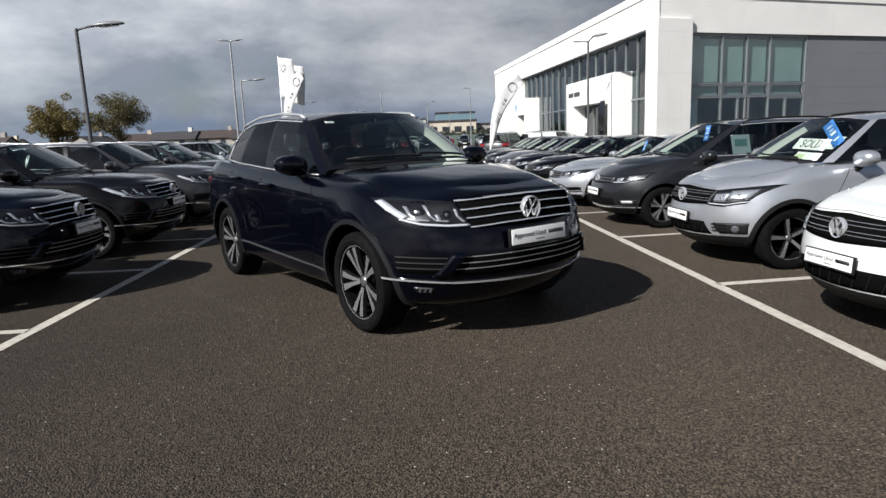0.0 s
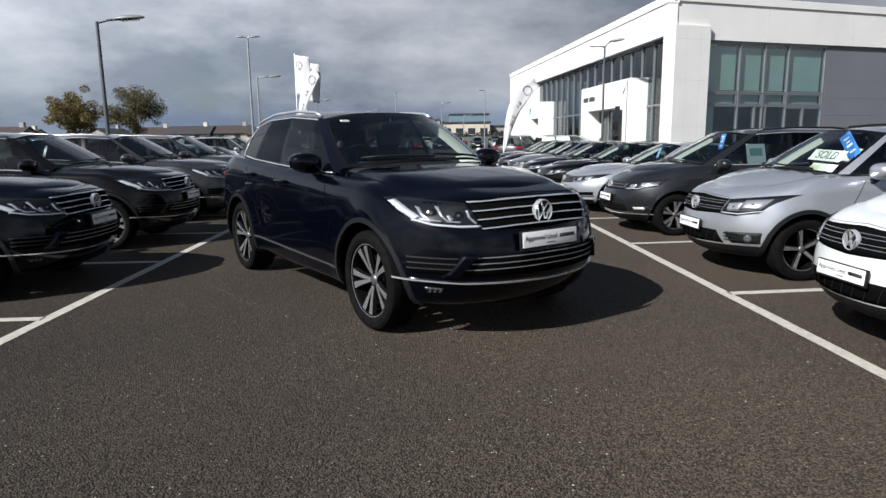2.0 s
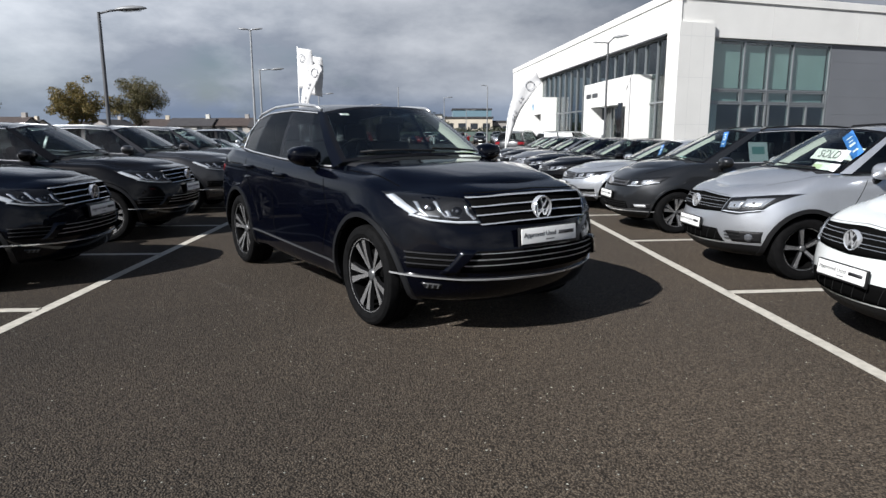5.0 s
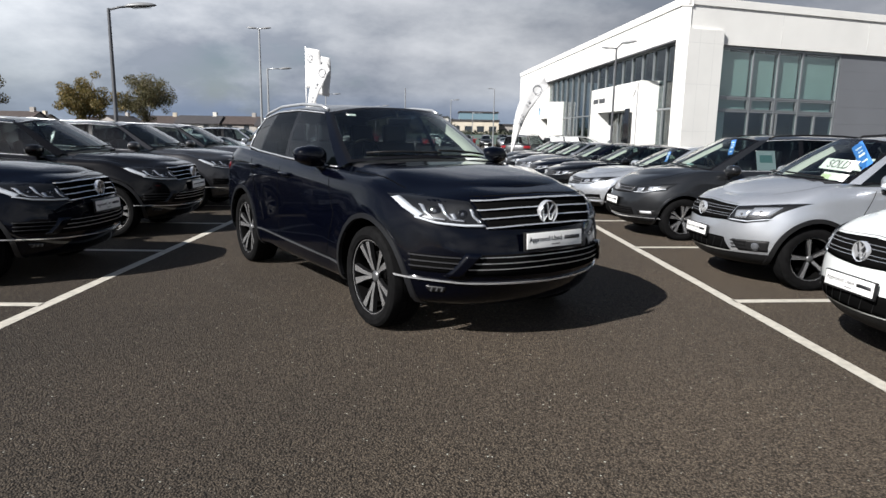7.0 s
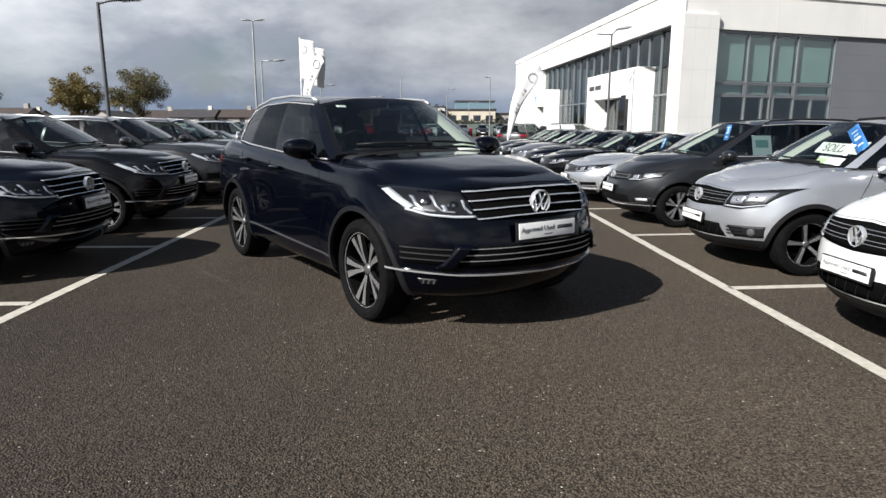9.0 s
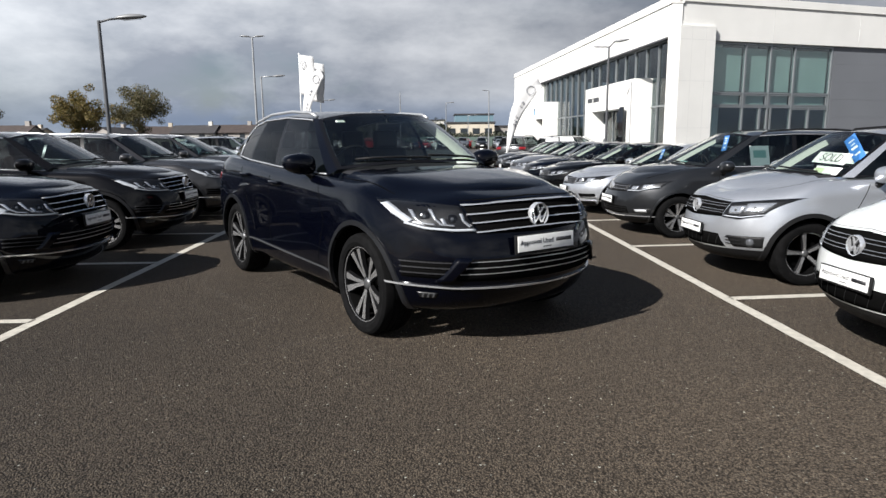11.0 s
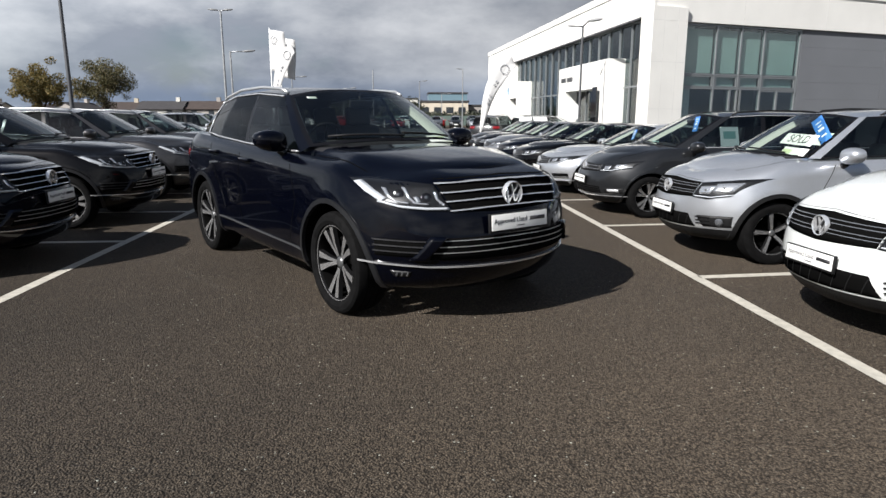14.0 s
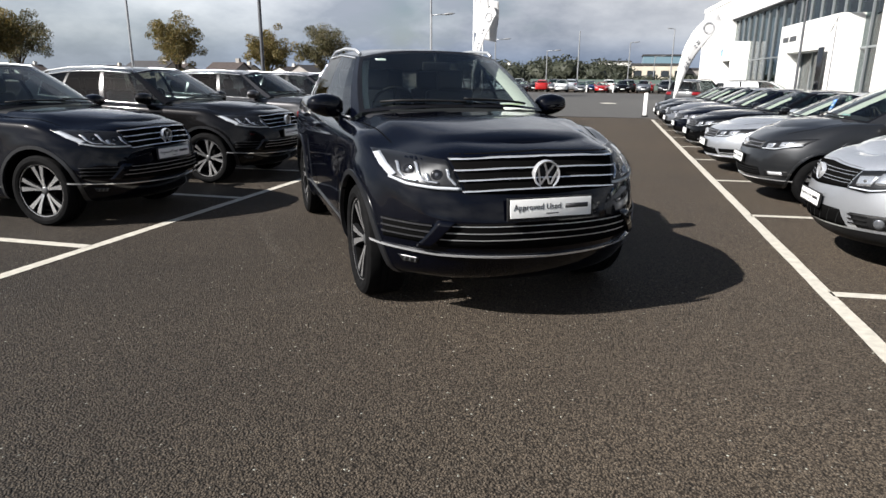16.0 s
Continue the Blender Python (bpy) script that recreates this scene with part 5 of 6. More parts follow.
grey_mpv = stand(build_car("mpv", "grey", "people_carrier", "dark grey people carrier with roof rails, parked in a bay", group=ROW), 4.80, 9.75, 182, S)
cc = stand(build_car("saloon", "silver", "saloon_car", "silver saloon car parked in a bay", group=ROW, text=False), 4.75, 12.45, 182, S)
stand(build_car("large_suv", "bronze", "suv", "warm grey metallic large SUV parked in a bay", group=ROW, detail=False), -5.75, 14.95, 0, S)

# ---------------------------------------------------------------- the showroom
WHITE = mat("white_render", (0.74, 0.732, 0.70), 0.75, noise_scale=0.7, vary=0.05, bump=0.12, bump_scale=60)
CLAD = mat("grey_cladding", (0.15, 0.158, 0.172), 0.55, 0.0, noise_scale=0.5, vary=0.06)
FRAME = mat("window_frame_aluminium", (0.27, 0.29, 0.30), 0.4, 0.6)
BLIND = mat("grey_green_roller_blind", (0.44, 0.50, 0.455), 0.85, noise_scale=1.2, vary=0.08)
PANE = glazing("showroom_glass", (0.52, 0.59, 0.60), 0.72, 0.09)
PANE2 = glazing("blue_green_glass", (0.78, 0.86, 0.86), 1.0, 0.08)
# inner walls coloured dark to imitate the dim room behind the glass
INSIDE = mat("dim_showroom_interior", (0.12, 0.135, 0.14), 0.8, noise_scale=0.4, vary=0.3)
CONC = mat("paving_concrete", (0.32, 0.31, 0.29), 0.85, noise_scale=3, vary=0.15)

CORNER = Vector((9.55, 25.17, 0))
A_F, A_S = 17.0, 94.1
FRONT = Matrix.Translation(CORNER) @ pose(0, 0, 0, 0, 0, A_F)                       # x along the front, y into the house
SIDE = Matrix.Translation((9.30, 25.15, 0)) @ pose(0, 0, 0, 0, 0, A_S) @ Matrix.Diagonal((1, -1, 1, 1))   # x along the flank, y into the house


def block(name, frame_m, u0, u1, d0, d1, z0, z1, material, parent=None, bevel=0.0, label=""):
    bm = bmesh.new()
    box(bm, u0, u1, d0, d1, z0, z1, bevel)
    bmesh.ops.transform(bm, matrix=frame_m, verts=bm.verts)
    ob = part(name, bm, material, parent, label, smooth=False)
    return ob


def build_showroom():
    house = empty("showroom", label="white rendered car showroom with tall glazing and grey cladding", category="building")
    for u0, u1, d0, d1, z0, z1 in ((0, 1.66, -0.14, 0.30, 0, 5.62), (0, 40, 0.0, 0.35, 5.12, 6.50), (-0.03, 40, -0.05, 0.4, 6.50, 6.80)):
        block("wall", FRONT, u0, u1, d0, d1, z0, z1, WHITE, house, 0.01)
    for u0, u1, d0, d1, z0, z1 in ((0.0, 0.30, 0.0, 0.4, 0, 5.22), (0.0, 30, 0.0, 0.4, 5.22, 6.42), (-0.02, 30, -0.05, 0.45, 6.42, 6.72), (20.8, 30, 0.0, 0.4, 0, 5.22)):
        block("wall", SIDE, u0, u1, d0, d1, z0, z1, WHITE, house, 0.01)
    SEAM = mat("render_joint", (0.62, 0.62, 0.60), 0.8)
    for z in (1.75, 3.55, 5.1):
        block("render_joint", FRONT, 0.02, 1.62, -0.1425, -0.139, z, z + 0.015, SEAM, house)
    for u in (0.55, 1.2):
        block("render_joint", FRONT, u, u + 0.012, -0.1425, -0.139, 0.02, 5.6, SEAM, house)
    for k in range(1, 9):
        block("render_joint", FRONT, 4.6 * k, 4.6 * k + 0.014, -0.0035, 0.001, 5.14, 6.48, SEAM, house)
    # roof deck, floor and inner walls
    bm = bmesh.new()
    prism(bm, [(9.6, 25.5), (47.5, 37.1), (36, 64), (7.55, 55.0)], 0.15, "z", 6.2)
    part("roof", bm, CLAD, house, smooth=False)
    bm = bmesh.new()
    prism(bm, [(9.7, 25.7), (47.5, 37.3), (36, 64), (7.65, 55.0)], 0.02, "z", 0.02)
    part("inner_floor", bm, CONC, house, smooth=False)
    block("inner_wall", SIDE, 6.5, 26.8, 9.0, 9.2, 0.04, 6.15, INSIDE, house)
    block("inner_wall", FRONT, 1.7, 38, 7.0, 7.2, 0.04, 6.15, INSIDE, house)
    # glazing of the front
    cols = [1.70, 3.41, 4.69, 5.94, 7.93]
    for k, u in enumerate(cols):
        block("mullion", FRONT, u - 0.035, u + 0.035, 0.10, 0.24, 0.0, 5.12, FRAME, house, 0.006)
    for z in (0.1, 2.60, 3.15, 5.06):
        block("transom", FRONT, 1.74, 7.93, 0.11, 0.22, z - 0.035, z + 0.035, FRAME, house, 0.006)
    for a, b in zip(cols, cols[1:]):
        for z0, z1 in ((0.14, 2.56), (2.64, 3.11), (3.19, 5.02)):
            block("pane", FRONT, a + 0.04, b - 0.04, 0.16, 0.172, z0, z1, PANE2, house)
        block("blind", FRONT, a + 0.16, b - 0.10, 0.26, 0.28, 3.22, 4.92, BLIND, house)
        block("blind", FRONT, a + 0.16, b - 0.10, 0.27, 0.29, 2.70, 3.08, BLIND, house)
        bm = bmesh.new()
        for u0, u1, z0, z1 in ((a + 0.06, b - 0.06, 2.65, 2.70), (a + 0.06, b - 0.06, 3.05, 3.10), (a + 0.06, a + 0.12, 2.70, 3.05), (b - 0.12, b - 0.06, 2.70, 3.05)):
            box(bm, u0, u1, 0.12, 0.158, z0, z1)
        bmesh.ops.transform(bm, matrix=FRONT, verts=bm.verts)
        part("sash", bm, FRAME, house, "opening window sash", smooth=False)
    block("transom", FRONT, 5.98, 7.9, 0.11, 0.2, 2.50, 2.55, FRAME, house)
    for u in (4.30, 4.86, 6.9):
        block("door_stile", FRONT, u - 0.04, u + 0.04, 0.10, 0.23, 0.14, 2.56, FRAME, house)
    block("door_leaf", FRONT, 4.36, 4.80, 0.19, 0.23, 0.05, 2.52, mat("dark_timber", (0.05, 0.025, 0.018), 0.5, noise_scale=6, vary=0.3), house)
    # grey panels beside it
    for k in range(7):
        for j in range(3):
            u0 = 8.0 + 5.2 * j
            block("cladding_panel", FRONT, u0, u0 + 5.18, 0.10 + 0.004 * random.random(), 0.25, 0.02 + 0.73 * k, 0.747 + 0.73 * k if k < 6 else 5.11, CLAD, house, 0.002)
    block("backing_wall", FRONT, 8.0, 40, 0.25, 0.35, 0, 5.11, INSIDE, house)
    # glazing of the flank
    us = [0.32 + 1.22 * k for k in range(18)]
    for u in us:
        block("mullion", SIDE, u - 0.03, u + 0.03, 0.18, 0.38, 0.0, 5.2, FRAME, house, 0.005)
    for z in (0.08, 2.66, 5.17):
        block("transom", SIDE, 0.32, 20.9, 0.20, 0.32, z - 0.035, z + 0.035, FRAME, house)
    for a, b in zip(us, us[1:]):
        for z0, z1 in ((0.12, 2.62), (2.70, 5.13)):
            block("pane", SIDE, a + 0.035, b - 0.035, 0.25, 0.262, z0, z1, PANE, house)
    block("eaves_gutter", SIDE, 0.3, 20.9, -0.03, 0.2, 5.17, 5.24, mat("dark_flashing", (0.05, 0.052, 0.055), 0.5), house)
    # inner piers seen through the glass
    for u in (1.0, 12.5, 15.5):
        block("inner_column", SIDE, u, u + 0.35, 2.2, 2.6, 0.04, 6.1, WHITE, house)
    # the two white entrance boxes
    for u0, u1, o0, o1, top, nm in ((2.15, 8.7, 3.6, 7.6, 3.85, "main"), (17.0, 20.5, 17.9, 19.9, 3.72, "small")):
        for a, b, z0, z1 in ((u0, o0, 0, top), (o1, u1, 0, top), (o0, o1, 2.68, top)):
            block("entrance_surround", SIDE, a, b, -0.55, 0.55, z0, z1, WHITE, house, 0.012, "white entrance portal")
        block("entrance_door", SIDE, o0 + 0.05, o1 - 0.05, 0.1, 0.13, 0.05, 2.66, PANE, house)
        for u in np.linspace(o0 + 0.05, o1 - 0.05, 4 if nm == "main" else 3):
            block("door_stile", SIDE, u - 0.035, u + 0.035, 0.06, 0.18, 0.0, 2.68, FRAME, house)
    for u0, u1 in ((7.55, 8.30), (6.55, 7.40)):
        block("sign_bar", SIDE, min(u0, u1), max(u0, u1), -0.562, -0.55, 3.14, 3.36, M["dimsatin"], house)
    bm = bmesh.new()
    lathe(bm, [(0.0005, 0), (0.24, 0), (0.24, -0.02)], 28)
    bmesh.ops.transform(bm, matrix=SIDE @ pose(20.15, -0.555, 3.2), verts=bm.verts)
    part("sign_disc", bm, mat("pale_blue_sign", (0.22, 0.36, 0.50), 0.4), house)
    block("notice_board", SIDE, 2.75, 3.25, -0.75, -0.71, 0.0, 2.72, M["gloss"], house)
    block("notice_board", SIDE, 4.3, 4.9, -1.0, -0.96, 1.35, 2.0, M["card"], house)
    return house


build_showroom()

# ---------------------------------------------------------------- lamp posts, flags, post
GALV = mat("galvanised_steel", (0.34, 0.35, 0.36), 0.45, 0.7, noise_scale=5, vary=0.15)
DARKPOLE = mat("dark_grey_pole", (0.085, 0.088, 0.095), 0.5, 0.3, noise_scale=3, vary=0.15)
HEADM = mat("lamp_head_grey", (0.22, 0.225, 0.23), 0.5, 0.3)


def lamp_post(x, y, h, arms, r=0.06, material=None, label="tall grey steel lamp post over the car park"):
    material = material or GALV
    post = empty("lamp_post", pose(x, y, 0), label=label, category="lamp post", group="lamp posts")
    bm = bmesh.new()
    cyl(bm, (0, 0, 0), (0, 0, 1.1), r * 1.35, n=14)
    cyl(bm, (0, 0, 1.1), (0, 0, h), r, r * 0.72, n=14)
    sharp(part("pole", bm, material, post))
    for ang, length, rise, size in arms:
        d = Vector((math.cos(radians(ang)), math.sin(radians(ang)), 0))
        bm = bmesh.new()
        tube(bm, [Vector((0, 0, h - 0.04)), d * length * 0.5 + Vector((0, 0, h + rise * 0.5)), d * length + Vector((0, 0, h + rise))], r * 0.5, 8)
        part("arm", bm, material, post)
        bm = bmesh.new()
        bmesh.ops.create_uvsphere(bm, u_segments=16, v_segments=10, radius=1.0)
        for v in bm.verts:
            c = v.co
            v.co = Vector((c.x * size, c.y * size * 0.33 * (1 - 0.25 * c.x), (c.z * 0.22 if c.z > 0 else c.z * 0.09) * size))
        bmesh.ops.transform(bm, matrix=Matrix.Translation(d * (length + size * 0.7) + Vector((0, 0, h + rise + size * 0.04))) @ pose(0, 0, 0, 0, -4, ang), verts=bm.verts)
        head = part("lamp_head", bm, HEADM, post, "flat street-lamp head")
        bm = bmesh.new()
        box(bm, -size * 0.5, size * 0.6, -size * 0.2, size * 0.2, -0.02, 0.0, 0.005, Matrix.Translation(d * (length + size * 0.7) + Vector((0, 0, h + rise - size * 0.035))) @ pose(0, 0, 0, 0, -4, ang))
        part("lamp_glass", bm, M["lens"], head)
    return post


lamp_post(-8.25, 16.85, 4.42, [(4, 0.5, 0.06, 0.40)], 0.055, DARKPOLE, "dark lamp post with one arm behind the parked cars")
lamp_post(-18.3, 68.4, 11.9, [(0, 0.35, 0.05, 0.55), (180, 0.35, 0.05, 0.55)], 0.13, None, "tall twin-headed steel lighting mast")
lamp_post(-11.6, 45.2, 5.75, [(2, 0.9, 0.0, 0.45)], 0.075)
lamp_post(7.25, 26.4, 5.02, [(-35, 0.25, 0.16, 0.34), (175, 0.3, -0.02, 0.20)], 0.05, DARKPOLE, "slim lamp post in front of the showroom")
lamp_post(-13.5, 80.0, 6.2, [(2, 1.0, 0.0, 0.5)], 0.08)
lamp_post(-4.5, 96.0, 8.2, [], 0.10, None, "tall pale mast at the far end of the car park")
lamp_post(-8.5, 92.0, 5.4, [(0, 1.1, 0.0, 0.5)], 0.08)
lamp_post(2.6, 110.0, 7.4, [(0, 0.6, 0.0, 0.5)], 0.09)
lamp_post(7.5, 130.0, 6.0, [(5, 1.2, 0.0, 0.5)], 0.09)
lamp_post(5.6, 62.0, 5.9, [(185, 0.25, 0.0, 0.25)], 0.06)
lamp_post(-20.6, 26.5, 7.0, [(0, 0.4, 0.08, 0.4)], 0.06)

CLOTH = mat("white_flag_cloth", (0.50, 0.50, 0.50), 0.75, noise_scale=4, vary=0.05)
PRINT = mat("grey_flag_print", (0.30, 0.31, 0.33), 0.75)


def feather_flag(x, y, h, yaw, lean, label, name="feather_flag"):
    """A curved sail on a bent rod, with plain printed marks."""
    flag = empty(name, pose(x, y, 0, 0, 0, yaw), label=label, category="flag", group="advertising flags")
    rod, sail_out = [], []
    for k in range(25):
        s = k / 24
        rod.append(Vector((lean * h * (0.30 * s ** 2 + 0.85 * s ** 4), 0, h * (s - 0.21 * s ** 3))))
    bm = bmesh.new()
    tube(bm, rod, 0.022, 6, [1.3 - 0.9 * k / 24 for k in range(25)])
    cyl(bm, (-0.35, 0, 0.03), (0.35, 0, 0.03), 0.03, n=6)
    cyl(bm, (0, -0.35, 0.03), (0, 0.35, 0.03), 0.03, n=6)
    part("rod", bm, M["card"], flag, "bent white rod on a cross foot")
    bm = bmesh.new()
    P = []
    for k in range(4, 25):
        s = k / 24
        w = h * 0.125 * (min(1, (s - 0.14) / 0.55)) ** 0.8 * (1 - 0.25 * max(0, s - 0.85) / 0.15)
        dr = rod[min(k + 1, 24)] - rod[max(k - 1, 0)]
        side = Vector((dr.z, 0, -dr.x)).normalized()
        P.append([rod[k] + side * w * j / 6 + Vector((0, 0.05 * math.sin(5 * s + j * 0.9) * j / 6, 0)) for j in range(7)])
    grid_mesh(bm, P)
    sail = part("sail", bm, CLOTH, flag, "white printed cloth sail")
    so = sail.modifiers.new("thickness", "SOLIDIFY")
    so.thickness = 0.006
    bm = bmesh.new()
    q = P[-4]
    c = q[3] + Vector((0, -0.06, 0))
    ring = [Vector((math.cos(a), 0, math.sin(a))) for a in np.linspace(0, 2 * math.pi, 21)]
    tube(bm, [c + v * h * 0.036 for v in ring], h * 0.003, 5)
    part("printed_ring", bm, PRINT, flag)
    for k in (6, 7, 8, 11, 12):
        bm = bmesh.new()
        a, b = P[k][3], P[k][3].lerp(P[k][4], 0.7)
        up = (P[k + 1][3] - P[k][3]) * (0.45 + 0.3 * (k % 3 == 0))
        vs = [bm.verts.new(v + Vector((0, -0.055, 0))) for v in (a, b, b + up, a + up)]
        f = bm.faces.new(vs)
        g = bmesh.ops.extrude_face_region(bm, geom=[f])["geom"]
        bmesh.ops.translate(bm, vec=(0, -0.004, 0), verts=[v for v in g if isinstance(v, bmesh.types.BMVert)])
        part("printed_bar", bm, PRINT, flag)
    return flag


feather_flag(3.30, 27.6, 4.95, -14, 0.225, "white curved advertising feather flag beside the car row")
feather_flag(-11.5, 58.0, 9.6, -28, 0.20, "white curved feather flag with grey print on a bent rod")


def pole_flag(x, y, h, yaw):
    flag = empty("pole_flag", pose(x, y, 0, 0, 0, yaw), label="white upright banner flag with grey print on a pole", category="flag", group="advertising flags")
    bm = bmesh.new()
    cyl(bm, (0, 0, 0), (0, 0, h), 0.06, 0.035, n=10)
    part("pole", bm, M["card"], flag)
    bm = bmesh.new()
    P = [[(0.05 + 1.75 * j / 8, 0.14 * math.sin(j * 0.8 + k * 0.35) * j / 8, h - 0.15 - 3.6 * k / 14 - 0.3 * j / 8) for j in range(9)] for k in range(15)]
    grid_mesh(bm, P)
    c = part("cloth", bm, CLOTH, flag, "white banner cloth")
    c.modifiers.new("thickness", "SOLIDIFY").thickness = 0.008
    bm = bmesh.new()
    ring = [Vector((0.65, -0.16, h - 1.1)) + 0.33 * Vector((math.cos(a), 0, math.sin(a))) for a in np.linspace(0, 2 * math.pi, 19)]
    tube(bm, ring, 0.03, 5)
    part("printed_ring", bm, PRINT, flag)


pole_flag(-12.2, 61.5, 9.4, -34)
pole_flag(-11.6, 63.0, 8.9, -30)


def marker_post(x, y, h=0.92):
    post = empty("marker_post", pose(x, y, 0), label="short white plastic marker post on a black foot", category="bollard", group="marker posts")
    bm = bmesh.new()
    box(bm, -0.075, 0.075, -0.05, 0.05, 0.06, h, 0.02)
    part("shaft", bm, M["card"], post)
    bm = bmesh.new()
    cyl(bm, (0, 0, 0), (0, 0, 0.07), 0.15, 0.11, n=16)
    part("foot", bm, M["plastic"], post, "black rubber foot")


marker_post(2.33, 28.9, 0.98)
marker_post(-2.6, 84.5)
marker_post(0.62, 84.0)
# the grey surfaced cross lane beyond the bays
LANE = mat("grey_lane_surface", (0.052, 0.050, 0.048), 0.9, noise_scale=1.4, vary=0.12, bump=0.3, bump_scale=70)
bm = bmesh.new()
box(bm, -60, 6.5, 27.87, 84.0, -0.02, 0.004)
tagged(part("road", bm, LANE, smooth=False), "smooth grey surfaced lane beyond the parking bays", "road", kind="structure")
# a drain channel across the lane, and a worn white mark beyond it
bm = bmesh.new()
box(bm, -9, 2.3, 27.72, 27.868, 0.001, 0.008)
tagged(part("drain_channel", bm, M["shade_black"], smooth=False), "narrow dark drain channel across the lane", "drain", kind="structure")
bm = bmesh.new()
prism(bm, [(0.1, 45.2), (0.5, 44.6), (1.1, 45.1), (1.15, 46.1), (0.6, 46.7), (0.2, 46.0)], 0.009, "z", 0.001)
tagged(part("road_mark", bm, LINE, smooth=False), "worn white painted mark on the lane", "line", kind="structure")


# ---------------------------------------------------------------- trees, houses, distance
BARK = mat("bark", (0.07, 0.055, 0.042), 0.9, noise_scale=9, vary=0.4, bump=0.5, bump_scale=25)


def leaf_mat(name, a, b):
    m = mat(name, a, 0.6)
    nt = m.node_tree
    geo, ramp, pb = nt.nodes.new("ShaderNodeNewGeometry"), nt.nodes.new("ShaderNodeValToRGB"), nt.nodes["Principled BSDF"]
    ramp.color_ramp.elements[0].color, ramp.color_ramp.elements[1].color = (*a, 1), (*b, 1)
    nt.links.new(geo.outputs["Random Per Island"], ramp.inputs[0])
    nt.links.new(ramp.outputs[0], pb.inputs["Base Color"])
    tr = nt.nodes.new("ShaderNodeBsdfTranslucent")
    nt.links.new(ramp.outputs[0], tr.inputs["Color"])
    mx, out = nt.nodes.new("ShaderNodeMixShader"), nt.nodes["Material Output"]
    mx.inputs[0].default_value = 0.3
    nt.links.new(pb.outputs[0], mx.inputs[1])
    nt.links.new(tr.outputs[0], mx.inputs[2])
    nt.links.new(mx.outputs[0], out.inputs[0])
    return m


AUTUMN = leaf_mat("autumn_leaves", (0.070, 0.072, 0.022), (0.20, 0.135, 0.038))
GREENL = leaf_mat("green_brown_leaves", (0.045, 0.052, 0.018), (0.115, 0.088, 0.034))
FARLEAF = leaf_mat("far_foliage", (0.026, 0.032, 0.020), (0.052, 0.056, 0.034))


def leaf_cloud(clumps, count, size, rng, heart=0.45):
    """Many small leaf blades scattered in round clumps, as one mesh."""
    verts, faces = [], []
    w = np.array([c[3] ** 2 for c in clumps])
    pick = rng.choice(len(clumps), count, p=w / w.sum())
    for k in pick:
        cx, cy, cz, r = clumps[k]
        d = rng.normal(size=3)
        d /= np.linalg.norm(d)
        p = np.array((cx, cy, cz)) + d * r * (heart + (1.07 - heart) * rng.random() ** 0.6) * np.array((1, 1, 0.8))
        a, b = rng.normal(size=3), rng.normal(size=3)
        a /= np.linalg.norm(a)
        b = np.cross(a, b)
        b /= np.linalg.norm(b)
        s = size * (0.6 + 0.8 * rng.random())
        n = len(verts)
        verts += [tuple(p - a * s), tuple(p - b * s * 0.5), tuple(p + a * s), tuple(p + b * s * 0.5)]
        faces.append((n, n + 1, n + 2, n + 3))
    me = bpy.data.meshes.new("crown")
    me.from_pydata(verts, [], faces)
    return me


def tree(x, y, h, spread, leaves, seed, label="young broadleaf tree with thinning autumn leaves"):
    rng = np.random.default_rng(seed)
    t = empty("tree", pose(x, y, 0), label=label, category="tree", group="trees at the edge of the car park")
    bm = bmesh.new()
    fork = h * 0.34
    tube(bm, [(0, 0, 0), (0.03, 0.02, fork * 0.5), (0, 0, fork)], 0.13, 9, (1.25, 1.0, 0.85))
    clumps = []
    n = 11
    for k in range(n):
        a = 2 * math.pi * k / n + rng.uniform(-0.3, 0.3)
        up = rng.uniform(0.35, 1.0)
        reach = spread * (1 - 0.65 * (up - 0.35)) * rng.uniform(0.55, 0.95)
        tip = Vector((math.cos(a) * reach, math.sin(a) * reach, fork + (h - fork) * up * 0.88))
        midp = Vector((tip.x * 0.45, tip.y * 0.45, fork + (tip.z - fork) * 0.6))
        tube(bm, [(0, 0, fork * rng.uniform(0.8, 1.0)), midp, tip], 0.055, 5, (1.0, 0.6, 0.25))
        for q, rr in ((tip, 0.24), (midp.lerp(tip, 0.5), 0.28), (midp, 0.2)):
            clumps.append((q.x, q.y, q.z, spread * rr * rng.uniform(0.75, 1.25)))
            q2 = q + Vector(rng.normal(size=3)) * spread * 0.22
            clumps.append((q2.x, q2.y, max(q2.z, fork * 1.0), spread * rr * 0.7))
            tube(bm, [q, q2], 0.018, 4, (1, 0.4))
    clumps.append((0, 0, h * 0.90, spread * 0.22))
    clumps.append((0, 0, h * 0.75, spread * 0.34))
    part("trunk", bm, BARK, t, "bare trunk and limbs")
    me = leaf_cloud(clumps, 14000, 0.068, rng, 0.30)
    me.materials.append(leaves)
    c = new("crown", me)
    c.parent = t
    return t


tree(-24.8, 46.0, 5.2, 2.1, AUTUMN, 3)
tree(-24.2, 54.5, 6.3, 2.7, GREENL, 5, "broadleaf tree with brown-green leaves")
tree(-29.6, 41.7, 5.7, 2.2, AUTUMN, 8)
tree(-32.3, 29.5, 5.2, 2.1, AUTUMN, 11)
tree(-42.0, 40.0, 6.0, 2.6, GREENL, 14)


